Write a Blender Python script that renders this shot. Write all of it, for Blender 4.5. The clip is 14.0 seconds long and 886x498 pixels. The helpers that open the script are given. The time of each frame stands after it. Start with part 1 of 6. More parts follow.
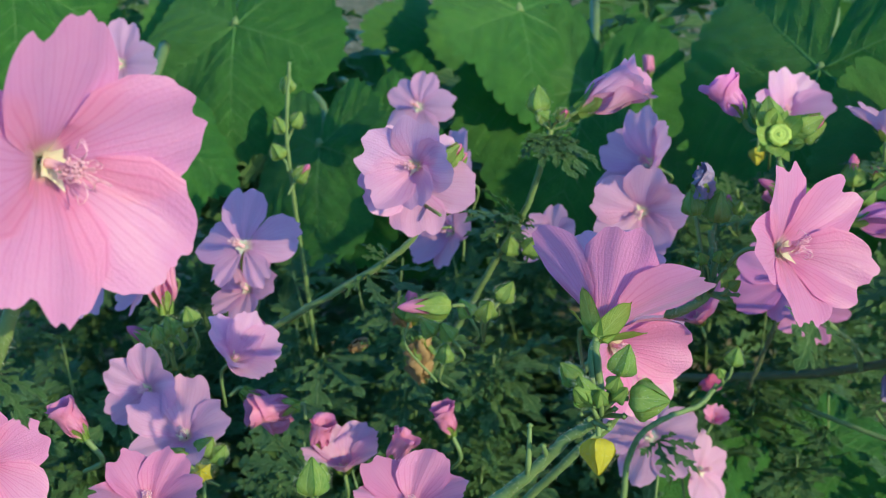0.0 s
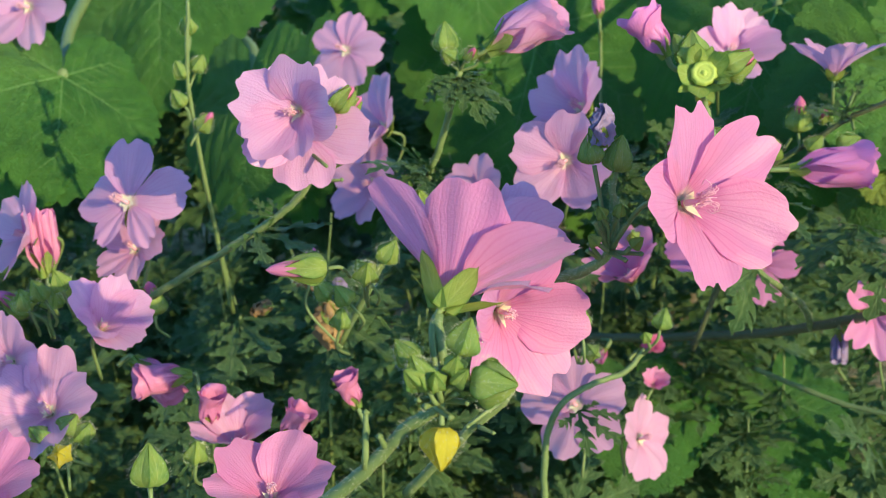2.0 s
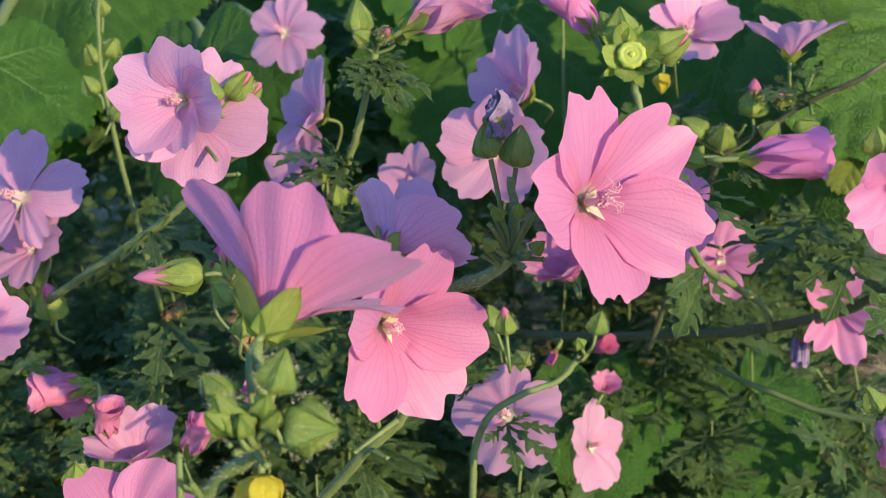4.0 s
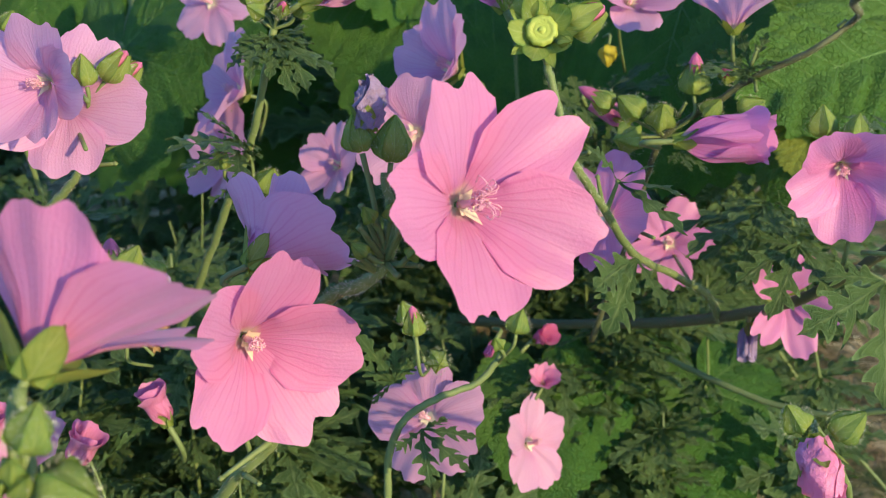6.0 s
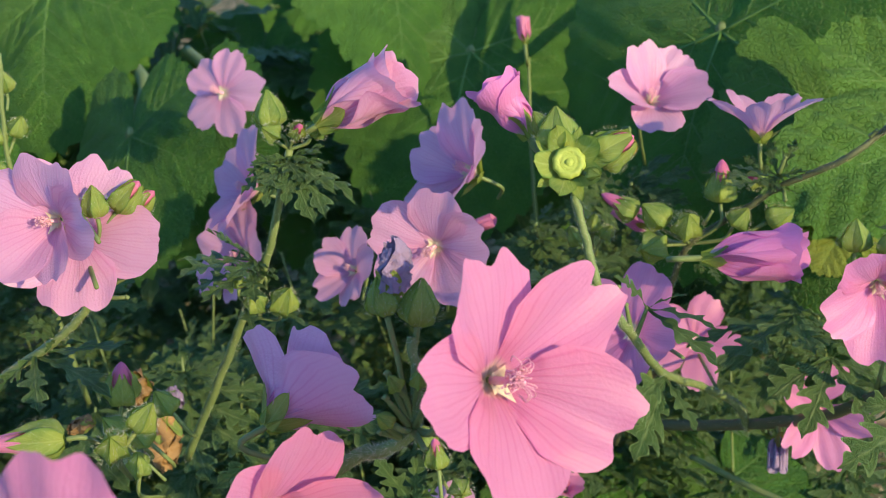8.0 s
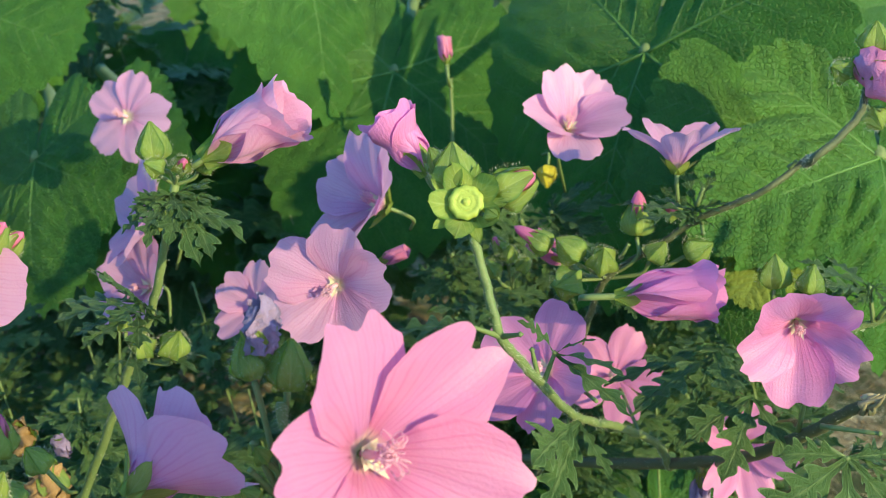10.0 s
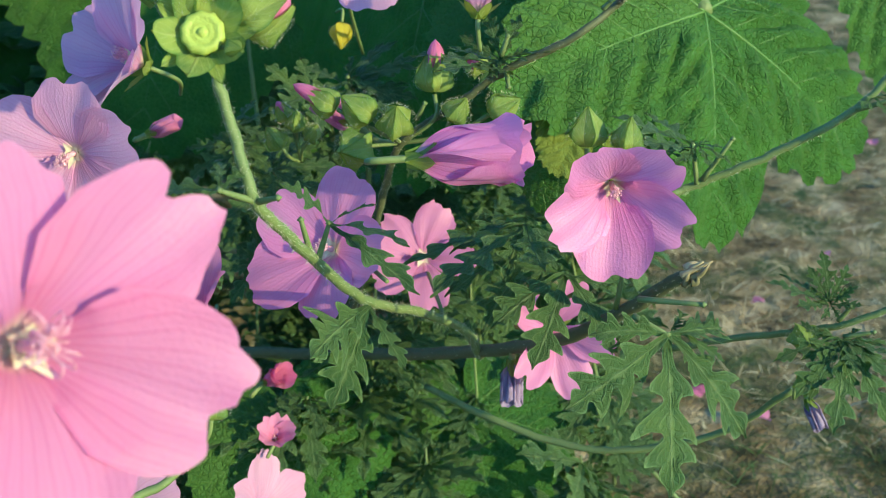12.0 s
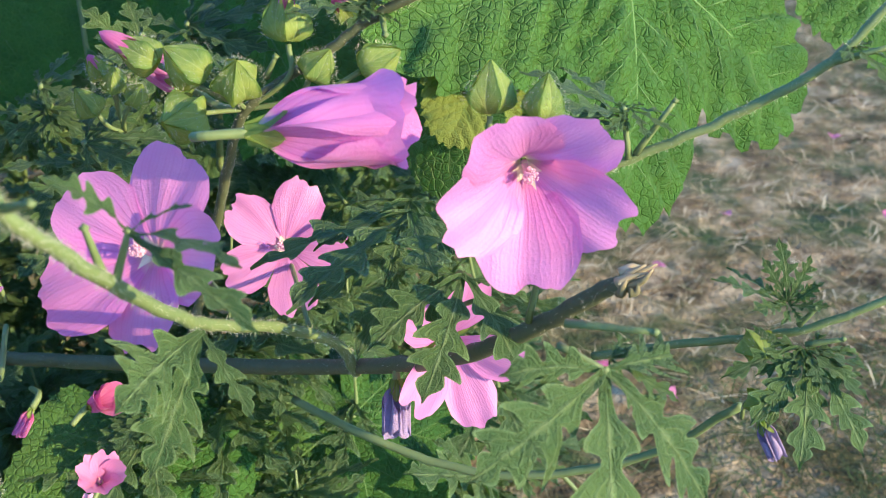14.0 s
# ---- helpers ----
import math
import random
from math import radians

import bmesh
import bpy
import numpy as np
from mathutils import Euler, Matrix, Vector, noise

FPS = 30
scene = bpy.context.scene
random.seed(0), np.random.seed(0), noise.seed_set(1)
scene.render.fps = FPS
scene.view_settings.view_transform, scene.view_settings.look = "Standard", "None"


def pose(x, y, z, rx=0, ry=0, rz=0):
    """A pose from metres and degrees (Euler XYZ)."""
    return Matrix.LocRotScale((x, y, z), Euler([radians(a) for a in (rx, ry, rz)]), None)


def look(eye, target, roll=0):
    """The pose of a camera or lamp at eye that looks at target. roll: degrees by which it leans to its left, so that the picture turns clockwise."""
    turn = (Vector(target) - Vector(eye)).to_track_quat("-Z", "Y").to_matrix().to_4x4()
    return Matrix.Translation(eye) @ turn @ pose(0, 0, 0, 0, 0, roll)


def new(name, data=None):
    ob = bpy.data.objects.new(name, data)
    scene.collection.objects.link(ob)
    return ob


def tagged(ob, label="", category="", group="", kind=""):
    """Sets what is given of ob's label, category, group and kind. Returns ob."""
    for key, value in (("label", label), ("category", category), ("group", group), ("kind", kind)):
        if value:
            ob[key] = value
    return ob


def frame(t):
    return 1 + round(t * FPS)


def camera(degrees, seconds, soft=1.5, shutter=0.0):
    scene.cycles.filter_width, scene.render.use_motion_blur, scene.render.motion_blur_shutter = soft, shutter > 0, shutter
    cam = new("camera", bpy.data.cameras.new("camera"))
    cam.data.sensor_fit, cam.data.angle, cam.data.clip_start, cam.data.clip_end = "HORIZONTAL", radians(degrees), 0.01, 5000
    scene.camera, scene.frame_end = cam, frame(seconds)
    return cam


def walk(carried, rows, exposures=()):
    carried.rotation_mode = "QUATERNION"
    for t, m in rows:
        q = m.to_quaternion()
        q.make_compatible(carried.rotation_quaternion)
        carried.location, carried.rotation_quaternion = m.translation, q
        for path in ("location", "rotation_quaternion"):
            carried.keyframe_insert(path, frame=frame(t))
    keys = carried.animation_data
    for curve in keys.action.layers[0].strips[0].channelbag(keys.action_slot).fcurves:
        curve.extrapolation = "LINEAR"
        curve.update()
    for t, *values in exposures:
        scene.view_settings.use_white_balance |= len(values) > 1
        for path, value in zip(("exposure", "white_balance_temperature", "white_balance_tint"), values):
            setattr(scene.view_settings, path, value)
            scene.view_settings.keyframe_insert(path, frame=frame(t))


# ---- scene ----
cam = camera(40.15, 14.0, 1.0)
PATH = [
    (0, (-0.0728, -0.0960, 0.4686), (-0.1498, 0.8623, 0.1936), -3.80),
    (0.5, (-0.0653, -0.0865, 0.4633), (-0.1393, 0.8694, 0.1790), -3.72),
    (1, (-0.0608, -0.0770, 0.4603), (-0.1340, 0.8754, 0.1644), -3.79),
    (1.5, (-0.0519, -0.0655, 0.4572), (-0.1280, 0.8841, 0.1534), -4.00),
    (2, (-0.0419, -0.0535, 0.4555), (-0.1181, 0.8933, 0.1425), -4.28),
    (2.5, (-0.0364, -0.0409, 0.4525), (-0.1114, 0.9031, 0.1312), -4.54),
    (2.7, (-0.0343, -0.0376, 0.4515), (-0.1065, 0.9062, 0.1290), -4.49),
    (4.8, (-0.0023, -0.0034, 0.4465), (-0.0923, 0.9341, 0.1106), -4.87),
    (5, (0.0000, 0.0000, 0.4472), (-0.0869, 0.9357, 0.1054), -4.97),
    (5.5, (0.0053, 0.0085, 0.4444), (-0.0796, 0.9422, 0.0965), -4.94),
    (6, (0.0101, 0.0170, 0.4428), (-0.0730, 0.9487, 0.0891), -5.02),
    (6.5, (0.0107, 0.0228, 0.4437), (-0.0716, 0.9540, 0.0886), -5.11),
    (7, (0.0091, 0.0280, 0.4514), (-0.0752, 0.9609, 0.1015), -5.24),
    (7.5, (0.0057, 0.0333, 0.4568), (-0.0807, 0.9705, 0.1189), -5.49),
    (8, (0.0063, 0.0367, 0.4631), (-0.0804, 0.9781, 0.1372), -5.49),
    (8.2, (0.0067, 0.0379, 0.4642), (-0.0791, 0.9812, 0.1435), -5.48),
    (10.3, (0.0215, 0.0668, 0.4625), (-0.0079, 1.0130, 0.1405), -4.96),
    (10.5, (0.0234, 0.0731, 0.4584), (0.0029, 1.0168, 0.1283), -5.03),
    (11, (0.0244, 0.0828, 0.4537), (0.0239, 1.0188, 0.1018), -5.03),
    (11.5, (0.0311, 0.0852, 0.4495), (0.0600, 1.0111, 0.0727), -4.60),
    (12, (0.0338, 0.1028, 0.4349), (0.1167, 1.0130, 0.0290), -3.51),
    (12.5, (0.0381, 0.1279, 0.4388), (0.1720, 1.0276, 0.0232), -2.65),
    (13, (0.0493, 0.1465, 0.4285), (0.2121, 1.0391, 0.0081), -2.30),
    (13.5, (0.0518, 0.1627, 0.4229), (0.2247, 1.0482, -0.0083), -2.14),
    (14, (0.0461, 0.1745, 0.4124), (0.2179, 1.0533, -0.0327), -2.02),
]
cam.data.dof.use_dof = True
cam.data.dof.focus_distance = 0.285
cam.data.dof.aperture_fstop = 42.0
walk(cam, [(t, look(eye, target, roll)) for t, eye, target, roll in PATH], [(0.0, 1.3, 5600, -20), (1.0, 1.4, 5350, -24), (1.5, 1.5, 5500, -20), (2.0, 1.55, 6500, -10), (2.5, 1.52, 7000, -3), (5.0, 1.4, 6850, 2), (8.0, 1.44, 7000, -1), (10.5, 1.7, 6600, -19), (11.5, 1.62, 6300, -20), (12.5, 1.68, 6100, -13), (13.0, 1.97, 6200, 4), (14.0, 2.12, 6150, 7)])

# ---- world, sun ----
SUN = Vector((0.69, -0.68, 0.28)).normalized()
world = bpy.data.worlds.new("sky")
scene.world = world
world.use_nodes = True
_nt = world.node_tree
_sky = _nt.nodes.new("ShaderNodeTexSky")
_sky.sky_type = "NISHITA"
_sky.sun_disc = False
_sky.sun_elevation = math.asin(SUN.z)
_sky.sun_rotation = math.atan2(SUN.x, SUN.y)
_sky.ozone_density = 6.0
_sky.dust_density = 0.5
_nt.nodes["Background"].inputs["Strength"].default_value = 0.118
_nt.links.new(_sky.outputs[0], _nt.nodes["Background"].inputs["Color"])
sun = new("sun", bpy.data.lights.new("sun", "SUN"))
sun.data.energy = 2.2
sun.data.angle = radians(0.6)
sun.data.color = (1.0, 0.74, 0.40)
sun.matrix_world = look(SUN * 5, (0, 0, 0))


# ---- materials ----
class Nodes:
    """Short hand for building one node material."""

    def __init__(self, name):
        self.mat = bpy.data.materials.new(name)
        self.mat.use_nodes = True
        self.t = self.mat.node_tree
        self.t.nodes.clear()
        self.out = self.t.nodes.new("ShaderNodeOutputMaterial")

    def n(self, kind, **values):
        node = self.t.nodes.new(kind)
        for key, value in values.items():
            if key in node.inputs:
                self.put(node.inputs[key], value)
        return node

    def put(self, socket, value):
        if isinstance(value, bpy.types.NodeSocket):
            self.t.links.new(value, socket)
        elif isinstance(value, tuple) and len(value) == 3 and socket.type == "RGBA":
            socket.default_value = (*value, 1)
        else:
            socket.default_value = value

    def math(self, op, a, b=0.0, clamp=False):
        node = self.t.nodes.new("ShaderNodeMath")
        node.operation = op
        node.use_clamp = clamp
        self.put(node.inputs[0], a)
        self.put(node.inputs[1], b)
        return node.outputs[0]

    def mix(self, fac, a, b):
        node = self.t.nodes.new("ShaderNodeMix")
        node.data_type = "RGBA"
        self.put(node.inputs[0], fac)
        self.put(node.inputs[6], a)
        self.put(node.inputs[7], b)
        return node.outputs[2]

    def ramp(self, fac, *stops):
        node = self.t.nodes.new("ShaderNodeValToRGB")
        node.color_ramp.elements[0].position = stops[0][0]
        node.color_ramp.elements[0].color = (*stops[0][1], 1)
        node.color_ramp.elements[1].position = stops[-1][0]
        node.color_ramp.elements[1].color = (*stops[-1][1], 1)
        for at, col in stops[1:-1]:
            node.color_ramp.elements.new(at).color = (*col, 1)
        self.put(node.inputs[0], fac)
        return node.outputs[0]

    def noise(self, vec, scale, detail=3.0, rough=0.55):
        return self.n("ShaderNodeTexNoise", Vector=vec, Scale=scale, Detail=detail, Roughness=rough).outputs[0]

    def uv(self):
        uv = self.t.nodes.new("ShaderNodeUVMap")
        sep = self.n("ShaderNodeSeparateXYZ", Vector=uv.outputs[0])
        return uv.outputs[0], sep.outputs[0], sep.outputs[1]

    def obj(self):
        return self.t.nodes.new("ShaderNodeTexCoord").outputs["Object"]

    def rnd(self):
        return self.t.nodes.new("ShaderNodeObjectInfo").outputs["Random"]

    def island(self):
        return self.t.nodes.new("ShaderNodeNewGeometry").outputs["Random Per Island"]

    def bump(self, height, strength, distance):
        return self.n("ShaderNodeBump", Height=height, Strength=strength, Distance=distance).outputs[0]

    def finish(self, color, rough=0.6, normal=None, lucent=0.0, lucent_color=None, spec=0.4, sheen=0.0):
        p = self.n("ShaderNodeBsdfPrincipled", **{"Base Color": color, "Roughness": rough, "Specular IOR Level": spec, "Sheen Weight": sheen})
        if normal is not None:
            self.put(p.inputs["Normal"], normal)
        last = p.outputs[0]
        if lucent:
            tr = self.n("ShaderNodeBsdfTranslucent", Color=lucent_color if lucent_color is not None else color)
            if normal is not None:
                self.put(tr.inputs["Normal"], normal)
            m = self.t.nodes.new("ShaderNodeMixShader")
            m.inputs[0].default_value = lucent
            self.t.links.new(last, m.inputs[1])
            self.t.links.new(tr.outputs[0], m.inputs[2])
            last = m.outputs[0]
        self.t.links.new(last, self.out.inputs["Surface"])
        return self.mat


def petal_material(name, body, vein, pale, lucent=0.44):
    k = Nodes(name)
    uv, u, v = k.uv()
    wob = k.noise(uv, 3.0, 2.0)
    ph = k.math("ADD", k.math("MULTIPLY", v, 36.0), k.math("MULTIPLY", wob, 2.4))
    line = k.math("POWER", k.math("ABSOLUTE", k.math("SINE", ph)), 14.0)
    fork = k.math("MULTIPLY", k.math("SUBTRACT", u, 0.35), 2.2, True)
    fine = k.math("MULTIPLY", k.math("POWER", k.math("ABSOLUTE", k.math("COSINE", ph)), 18.0), fork)
    hair = k.math("POWER", k.math("ABSOLUTE", k.math("SINE", k.math("MULTIPLY", ph, 3.37))), 6.0)
    fade = k.math("MULTIPLY", k.math("SUBTRACT", 1.12, k.math("POWER", u, 1.6)), k.math("MULTIPLY", u, 6.0, True), True)
    lines = k.math("MULTIPLY", k.math("ADD", k.math("ADD", k.math("MULTIPLY", line, 0.85), k.math("MULTIPLY", fine, 0.45)), k.math("MULTIPLY", hair, 0.10)), fade, True)
    blotch = k.noise(uv, 3.0, 4.0)
    col = k.mix(k.math("MULTIPLY", blotch, 0.6), body, pale)
    col = k.mix(k.math("MULTIPLY", k.rnd(), 0.14), col, vein)
    deep = k.math("MULTIPLY", k.math("SUBTRACT", 0.40, u), 0.9, True)
    col = k.mix(deep, col, vein)
    col = k.mix(k.math("MULTIPLY", lines, 0.40), col, vein)
    # Whitish petal base, drawn further out to lighten the shade in the throat.
    base = k.math("SUBTRACT", 1.0, k.math("MULTIPLY", u, 6.5), True)
    col = k.mix(base, col, (0.84, 0.80, 0.60))
    fold = k.math("ADD", k.math("MULTIPLY", k.math("SINE", k.math("MULTIPLY", ph, 0.5)), 0.5), k.math("ADD", k.math("MULTIPLY", lines, -0.5), k.math("MULTIPLY", k.noise(uv, 34.0, 4.0), 1.0)))
    gloss = k.math("ADD", 0.30, k.math("MULTIPLY", k.noise(uv, 11.0, 3.0), 0.22))
    return k.finish(col, gloss, k.bump(fold, 0.34, 0.0005), lucent, None, 0.5, 0.15)


def leaf_material(name, dark, light, vein, lucent=0.22, veins=60.0, rough=0.5, cells=24.0, spots=7.0, relief=0.0008, net_strength=1.0, glow=(0.13, 0.30, 0.03), margin=None):
    k = Nodes(name)
    uv, u, v = k.uv()
    ob = k.obj()
    blotch = k.noise(ob, spots, 5.0)
    col = k.mix(k.math("MULTIPLY", k.math("SUBTRACT", blotch, 0.28), 1.9, True), dark, light)
    net = k.n("ShaderNodeTexVoronoi", Vector=ob, Scale=cells)
    net.feature = "DISTANCE_TO_EDGE"
    mesh = k.math("SUBTRACT", 1.0, k.math("MULTIPLY", net.outputs["Distance"], 9.0), True)
    col = k.mix(k.math("MULTIPLY", k.rnd(), 0.35), col, light)
    rib = k.math("SUBTRACT", 1.0, k.math("MULTIPLY", k.math("ABSOLUTE", k.math("SUBTRACT", v, 0.5)), 16.0), True)
    side = k.math("POWER", k.math("ABSOLUTE", k.math("SINE", k.math("ADD", k.math("MULTIPLY", u, veins), k.math("MULTIPLY", k.math("ABSOLUTE", k.math("SUBTRACT", v, 0.5)), -14.0)))), 22.0)
    both = k.math("MAXIMUM", rib, k.math("MULTIPLY", side, 0.55))
    col = k.mix(k.math("MULTIPLY", k.math("MAXIMUM", both, k.math("MULTIPLY", mesh, 0.3 * net_strength)), 0.6), col, vein)
    if margin:
        edge = k.math("MULTIPLY", k.math("SUBTRACT", k.math("ABSOLUTE", k.math("SUBTRACT", v, 0.5)), 0.40), 12.0, True)
        col = k.mix(k.math("MULTIPLY", edge, 0.85), col, margin)
    fine = k.math("ADD", k.math("MULTIPLY", k.math("ADD", both, k.math("MULTIPLY", mesh, net_strength)), -0.7), k.math("MULTIPLY", k.noise(ob, cells * 6, 3.0), 0.7))
    return k.finish(col, rough, k.bump(fine, 0.7, relief), lucent, glow, 0.28)


def plain_material(name, a, b, scale, rough=0.6, bump=0.3, depth=0.0005, lucent=0.0, tc=None):
    k = Nodes(name)
    ob = k.obj()
    col = k.mix(k.noise(ob, scale, 4.0), a, b)
    col = k.mix(k.math("MULTIPLY", k.rnd(), 0.3), col, b)
    return k.finish(col, rough, k.bump(k.noise(ob, scale * 6, 3.0), bump, depth), lucent, tc)


PETAL = petal_material("pink_petal", (0.73, 0.255, 0.53), (0.58, 0.075, 0.31), (0.81, 0.41, 0.65))
# Paler lilac flowers; the lift in colour also makes up for dim shade.
PETAL_PALE = petal_material("lilac_pink_shade_lifted_petal", (0.74, 0.37, 0.66), (0.62, 0.15, 0.46), (0.86, 0.56, 0.78))
PETAL_MAGENTA = petal_material("magenta_pink_petal", (0.76, 0.26, 0.64), (0.66, 0.12, 0.46), (0.86, 0.44, 0.76))
PETAL_DEEP = petal_material("deep_pink_petal", (0.74, 0.18, 0.46), (0.54, 0.05, 0.29), (0.82, 0.33, 0.56))
COLUMN = plain_material("anther_pink", (0.80, 0.34, 0.55), (0.90, 0.62, 0.74), 900.0, 0.6, 0.3, 0.0003, 0.2)
DRY_PETAL = plain_material("withered_petal", (0.15, 0.10, 0.27), (0.44, 0.35, 0.54), 420.0, 0.7, 0.6, 0.0008, 0.2)
# Cream lightened to carry the sun that shines through the calyx.
THROAT = plain_material("sunlit_throat", (0.82, 0.78, 0.52), (0.92, 0.88, 0.74), 500.0, 0.5, 0.3, 0.0003, 0.3)
SEPAL = leaf_material("sepal_green", (0.10, 0.22, 0.07), (0.39, 0.48, 0.12), (0.46, 0.54, 0.22), 0.36, 14.0, 0.55, 1900.0, 320.0, 0.0002, 0.3, (0.42, 0.52, 0.05), (0.10, 0.22, 0.06))
SEPAL_YELLOW = leaf_material("yellow_sepal", (0.42, 0.40, 0.04), (0.72, 0.62, 0.07), (0.56, 0.52, 0.10), 0.36, 14.0, 0.5, 1900.0, 320.0, 0.0002, 0.3, (0.70, 0.55, 0.03))
LEAF = leaf_material("mallow_leaf_green", (0.011, 0.046, 0.022), (0.105, 0.180, 0.060), (0.23, 0.32, 0.15), 0.20, 24.0, 0.38, 20.0, 2.5, 0.0014, 0.45, (0.15, 0.34, 0.06), (0.17, 0.27, 0.12))
STEM = plain_material("stem_green", (0.08, 0.14, 0.055), (0.20, 0.26, 0.10), 90.0, 0.55, 0.4, 0.0005)
STEM_DARK = plain_material("woody_stem", (0.05, 0.075, 0.035), (0.12, 0.13, 0.07), 120.0, 0.6, 0.5, 0.0006)
ROSE = plain_material("rose_petal", (0.76, 0.17, 0.48), (0.86, 0.42, 0.68), 260.0, 0.4, 0.5, 0.0006, 0.35)
HAIR = plain_material("stem_hair", (0.45, 0.48, 0.34), (0.60, 0.60, 0.48), 50.0, 0.6, 0.0)
SEEDPOD = plain_material("green_seed_ring", (0.25, 0.36, 0.06), (0.42, 0.50, 0.12), 300.0, 0.5, 0.4)
BIGLEAF = leaf_material("large_leaf_green", (0.013, 0.062, 0.015), (0.072, 0.190, 0.030), (0.16, 0.28, 0.075), 0.20, 0.0, 0.48, 420.0, 75.0, 0.0013, 1.1, (0.12, 0.35, 0.02))
PALELEAF = leaf_material("yellow_green_leaf", (0.10, 0.16, 0.03), (0.24, 0.29, 0.06), (0.30, 0.34, 0.10), 0.28, 0.0, 0.50, 600.0, 90.0, 0.0008, 0.6, (0.22, 0.36, 0.02))
BIGVEIN = plain_material("large_leaf_vein", (0.07, 0.17, 0.04), (0.12, 0.23, 0.06), 60.0, 0.55)


def blade_material(name, a, b, c):
    k = Nodes(name)
    col = k.ramp(k.island(), (0.0, a), (0.6, b), (1.0, c))
    col = k.mix(k.math("MULTIPLY", k.math("SUBTRACT", k.noise(k.obj(), 19.0, 4.0, 0.65), 0.45), 6.0, True), col, (0.06, 0.075, 0.03))
    return k.finish(col, 0.8, None, 0.1, None, 0.2)


STRAW = blade_material("dry_straw", (0.30, 0.24, 0.14), (0.64, 0.52, 0.33), (0.92, 0.82, 0.58))
GRASS = blade_material("thin_grass", (0.030, 0.070, 0.022), (0.07, 0.14, 0.045), (0.16, 0.24, 0.09))
BROWN = plain_material("dry_brown", (0.16, 0.09, 0.04), (0.34, 0.22, 0.11), 200.0, 0.8, 0.6)


def soil_material():
    k = Nodes("dry_ground")
    ob = k.obj()
    col = k.ramp(k.noise(ob, 24.0, 6.0, 0.7), (0.36, (0.045, 0.036, 0.02)), (0.48, (0.25, 0.18, 0.10)), (0.64, (0.60, 0.48, 0.31)))
    col = k.mix(k.math("MULTIPLY", k.math("SUBTRACT", k.noise(ob, 13.0, 4.0, 0.7), 0.44), 5.0, True), col, (0.06, 0.095, 0.035))
    h = k.math("ADD", k.noise(ob, 60.0, 5.0), k.math("MULTIPLY", k.noise(ob, 400.0, 3.0), 0.4))
    return k.finish(col, 0.9, k.bump(h, 0.8, 0.008), 0, None, 0.2)


SOIL = soil_material()


# ---- mesh helpers ----
def mesh_of(name, verts, faces, mat, uvs=None, smooth=True):
    me = bpy.data.meshes.new(name)
    me.from_pydata([tuple(v) for v in verts], [], faces)
    if uvs is not None:
        lay = me.uv_layers.new(name="UVMap")
        idx = np.empty(len(me.loops), dtype=np.int32)
        me.loops.foreach_get("vertex_index", idx)
        lay.data.foreach_set("uv", np.asarray(uvs, dtype=np.float32)[idx].ravel())
    if smooth:
        me.polygons.foreach_set("use_smooth", np.ones(len(me.polygons), dtype=bool))
    me.materials.append(mat)
    me.update()
    return me


def part(name, me, parent, label="", m=None):
    ob = new(name, me)
    ob.parent = parent
    if m is not None:
        ob.matrix_basis = m
    return tagged(ob, label)


def grid_faces(nu, nv, off=0, closed=False):
    out = []
    for i in range(nu - 1):
        for j in range(nv if closed else nv - 1):
            a, b = off + i * nv + j, off + i * nv + (j + 1) % nv
            out.append((a, b, b + nv, a + nv))
    return out


class Bag:
    """Collects verts, faces and uvs for one mesh."""

    def __init__(self):
        self.v, self.f, self.uv = [], [], []

    def grid(self, pts, uv=None, closed=False):
        nu, nv = pts.shape[:2]
        self.f += grid_faces(nu, nv, len(self.v), closed)
        self.v += list(pts.reshape(-1, 3))
        if uv is None:
            a, b = np.meshgrid(np.linspace(0, 1, nu), np.linspace(0, 1, nv), indexing="ij")
            uv = np.stack([a, b], -1)
        self.uv += list(uv.reshape(-1, 2))

    def tube(self, pts, radii, sides=8, cap=True):
        pts = np.asarray(pts, float)
        tang = np.gradient(pts, axis=0)
        tang /= np.linalg.norm(tang, axis=1)[:, None] + 1e-12
        ref = np.array([0.31, 0.2, 0.93]) if abs(tang[0, 2]) < 0.9 else np.array([1.0, 0.1, 0.0])
        rings = []
        for p, t, r in zip(pts, tang, radii):
            a = np.cross(t, ref)
            a /= np.linalg.norm(a) + 1e-12
            b = np.cross(t, a)
            ang = np.linspace(0, 2 * math.pi, sides, endpoint=False)
            rings.append(p + r * (np.cos(ang)[:, None] * a + np.sin(ang)[:, None] * b))
        off = len(self.v)
        self.grid(np.array(rings), closed=True)
        if cap:
            n = len(pts)
            self.f.append(tuple(range(off + sides - 1, off - 1, -1)))
            self.f.append(tuple(range(off + (n - 1) * sides, off + n * sides)))

    def blob(self, c, r, stretch=(1, 1, 1)):
        c = np.asarray(c, float)
        off = len(self.v)
        base = [(1, 0, 0), (-1, 0, 0), (0, 1, 0), (0, -1, 0), (0, 0, 1), (0, 0, -1)]
        self.v += [c + r * np.array(b) * stretch for b in base]
        self.uv += [(0.5, 0.5)] * 6
        self.f += [tuple(off + k for k in q) for q in ((0, 2, 4), (2, 1, 4), (1, 3, 4), (3, 0, 4), (2, 0, 5), (1, 2, 5), (3, 1, 5), (0, 3, 5))]

    def mesh(self, name, mat, smooth=True):
        return mesh_of(name, self.v, self.f, mat, self.uv, smooth)


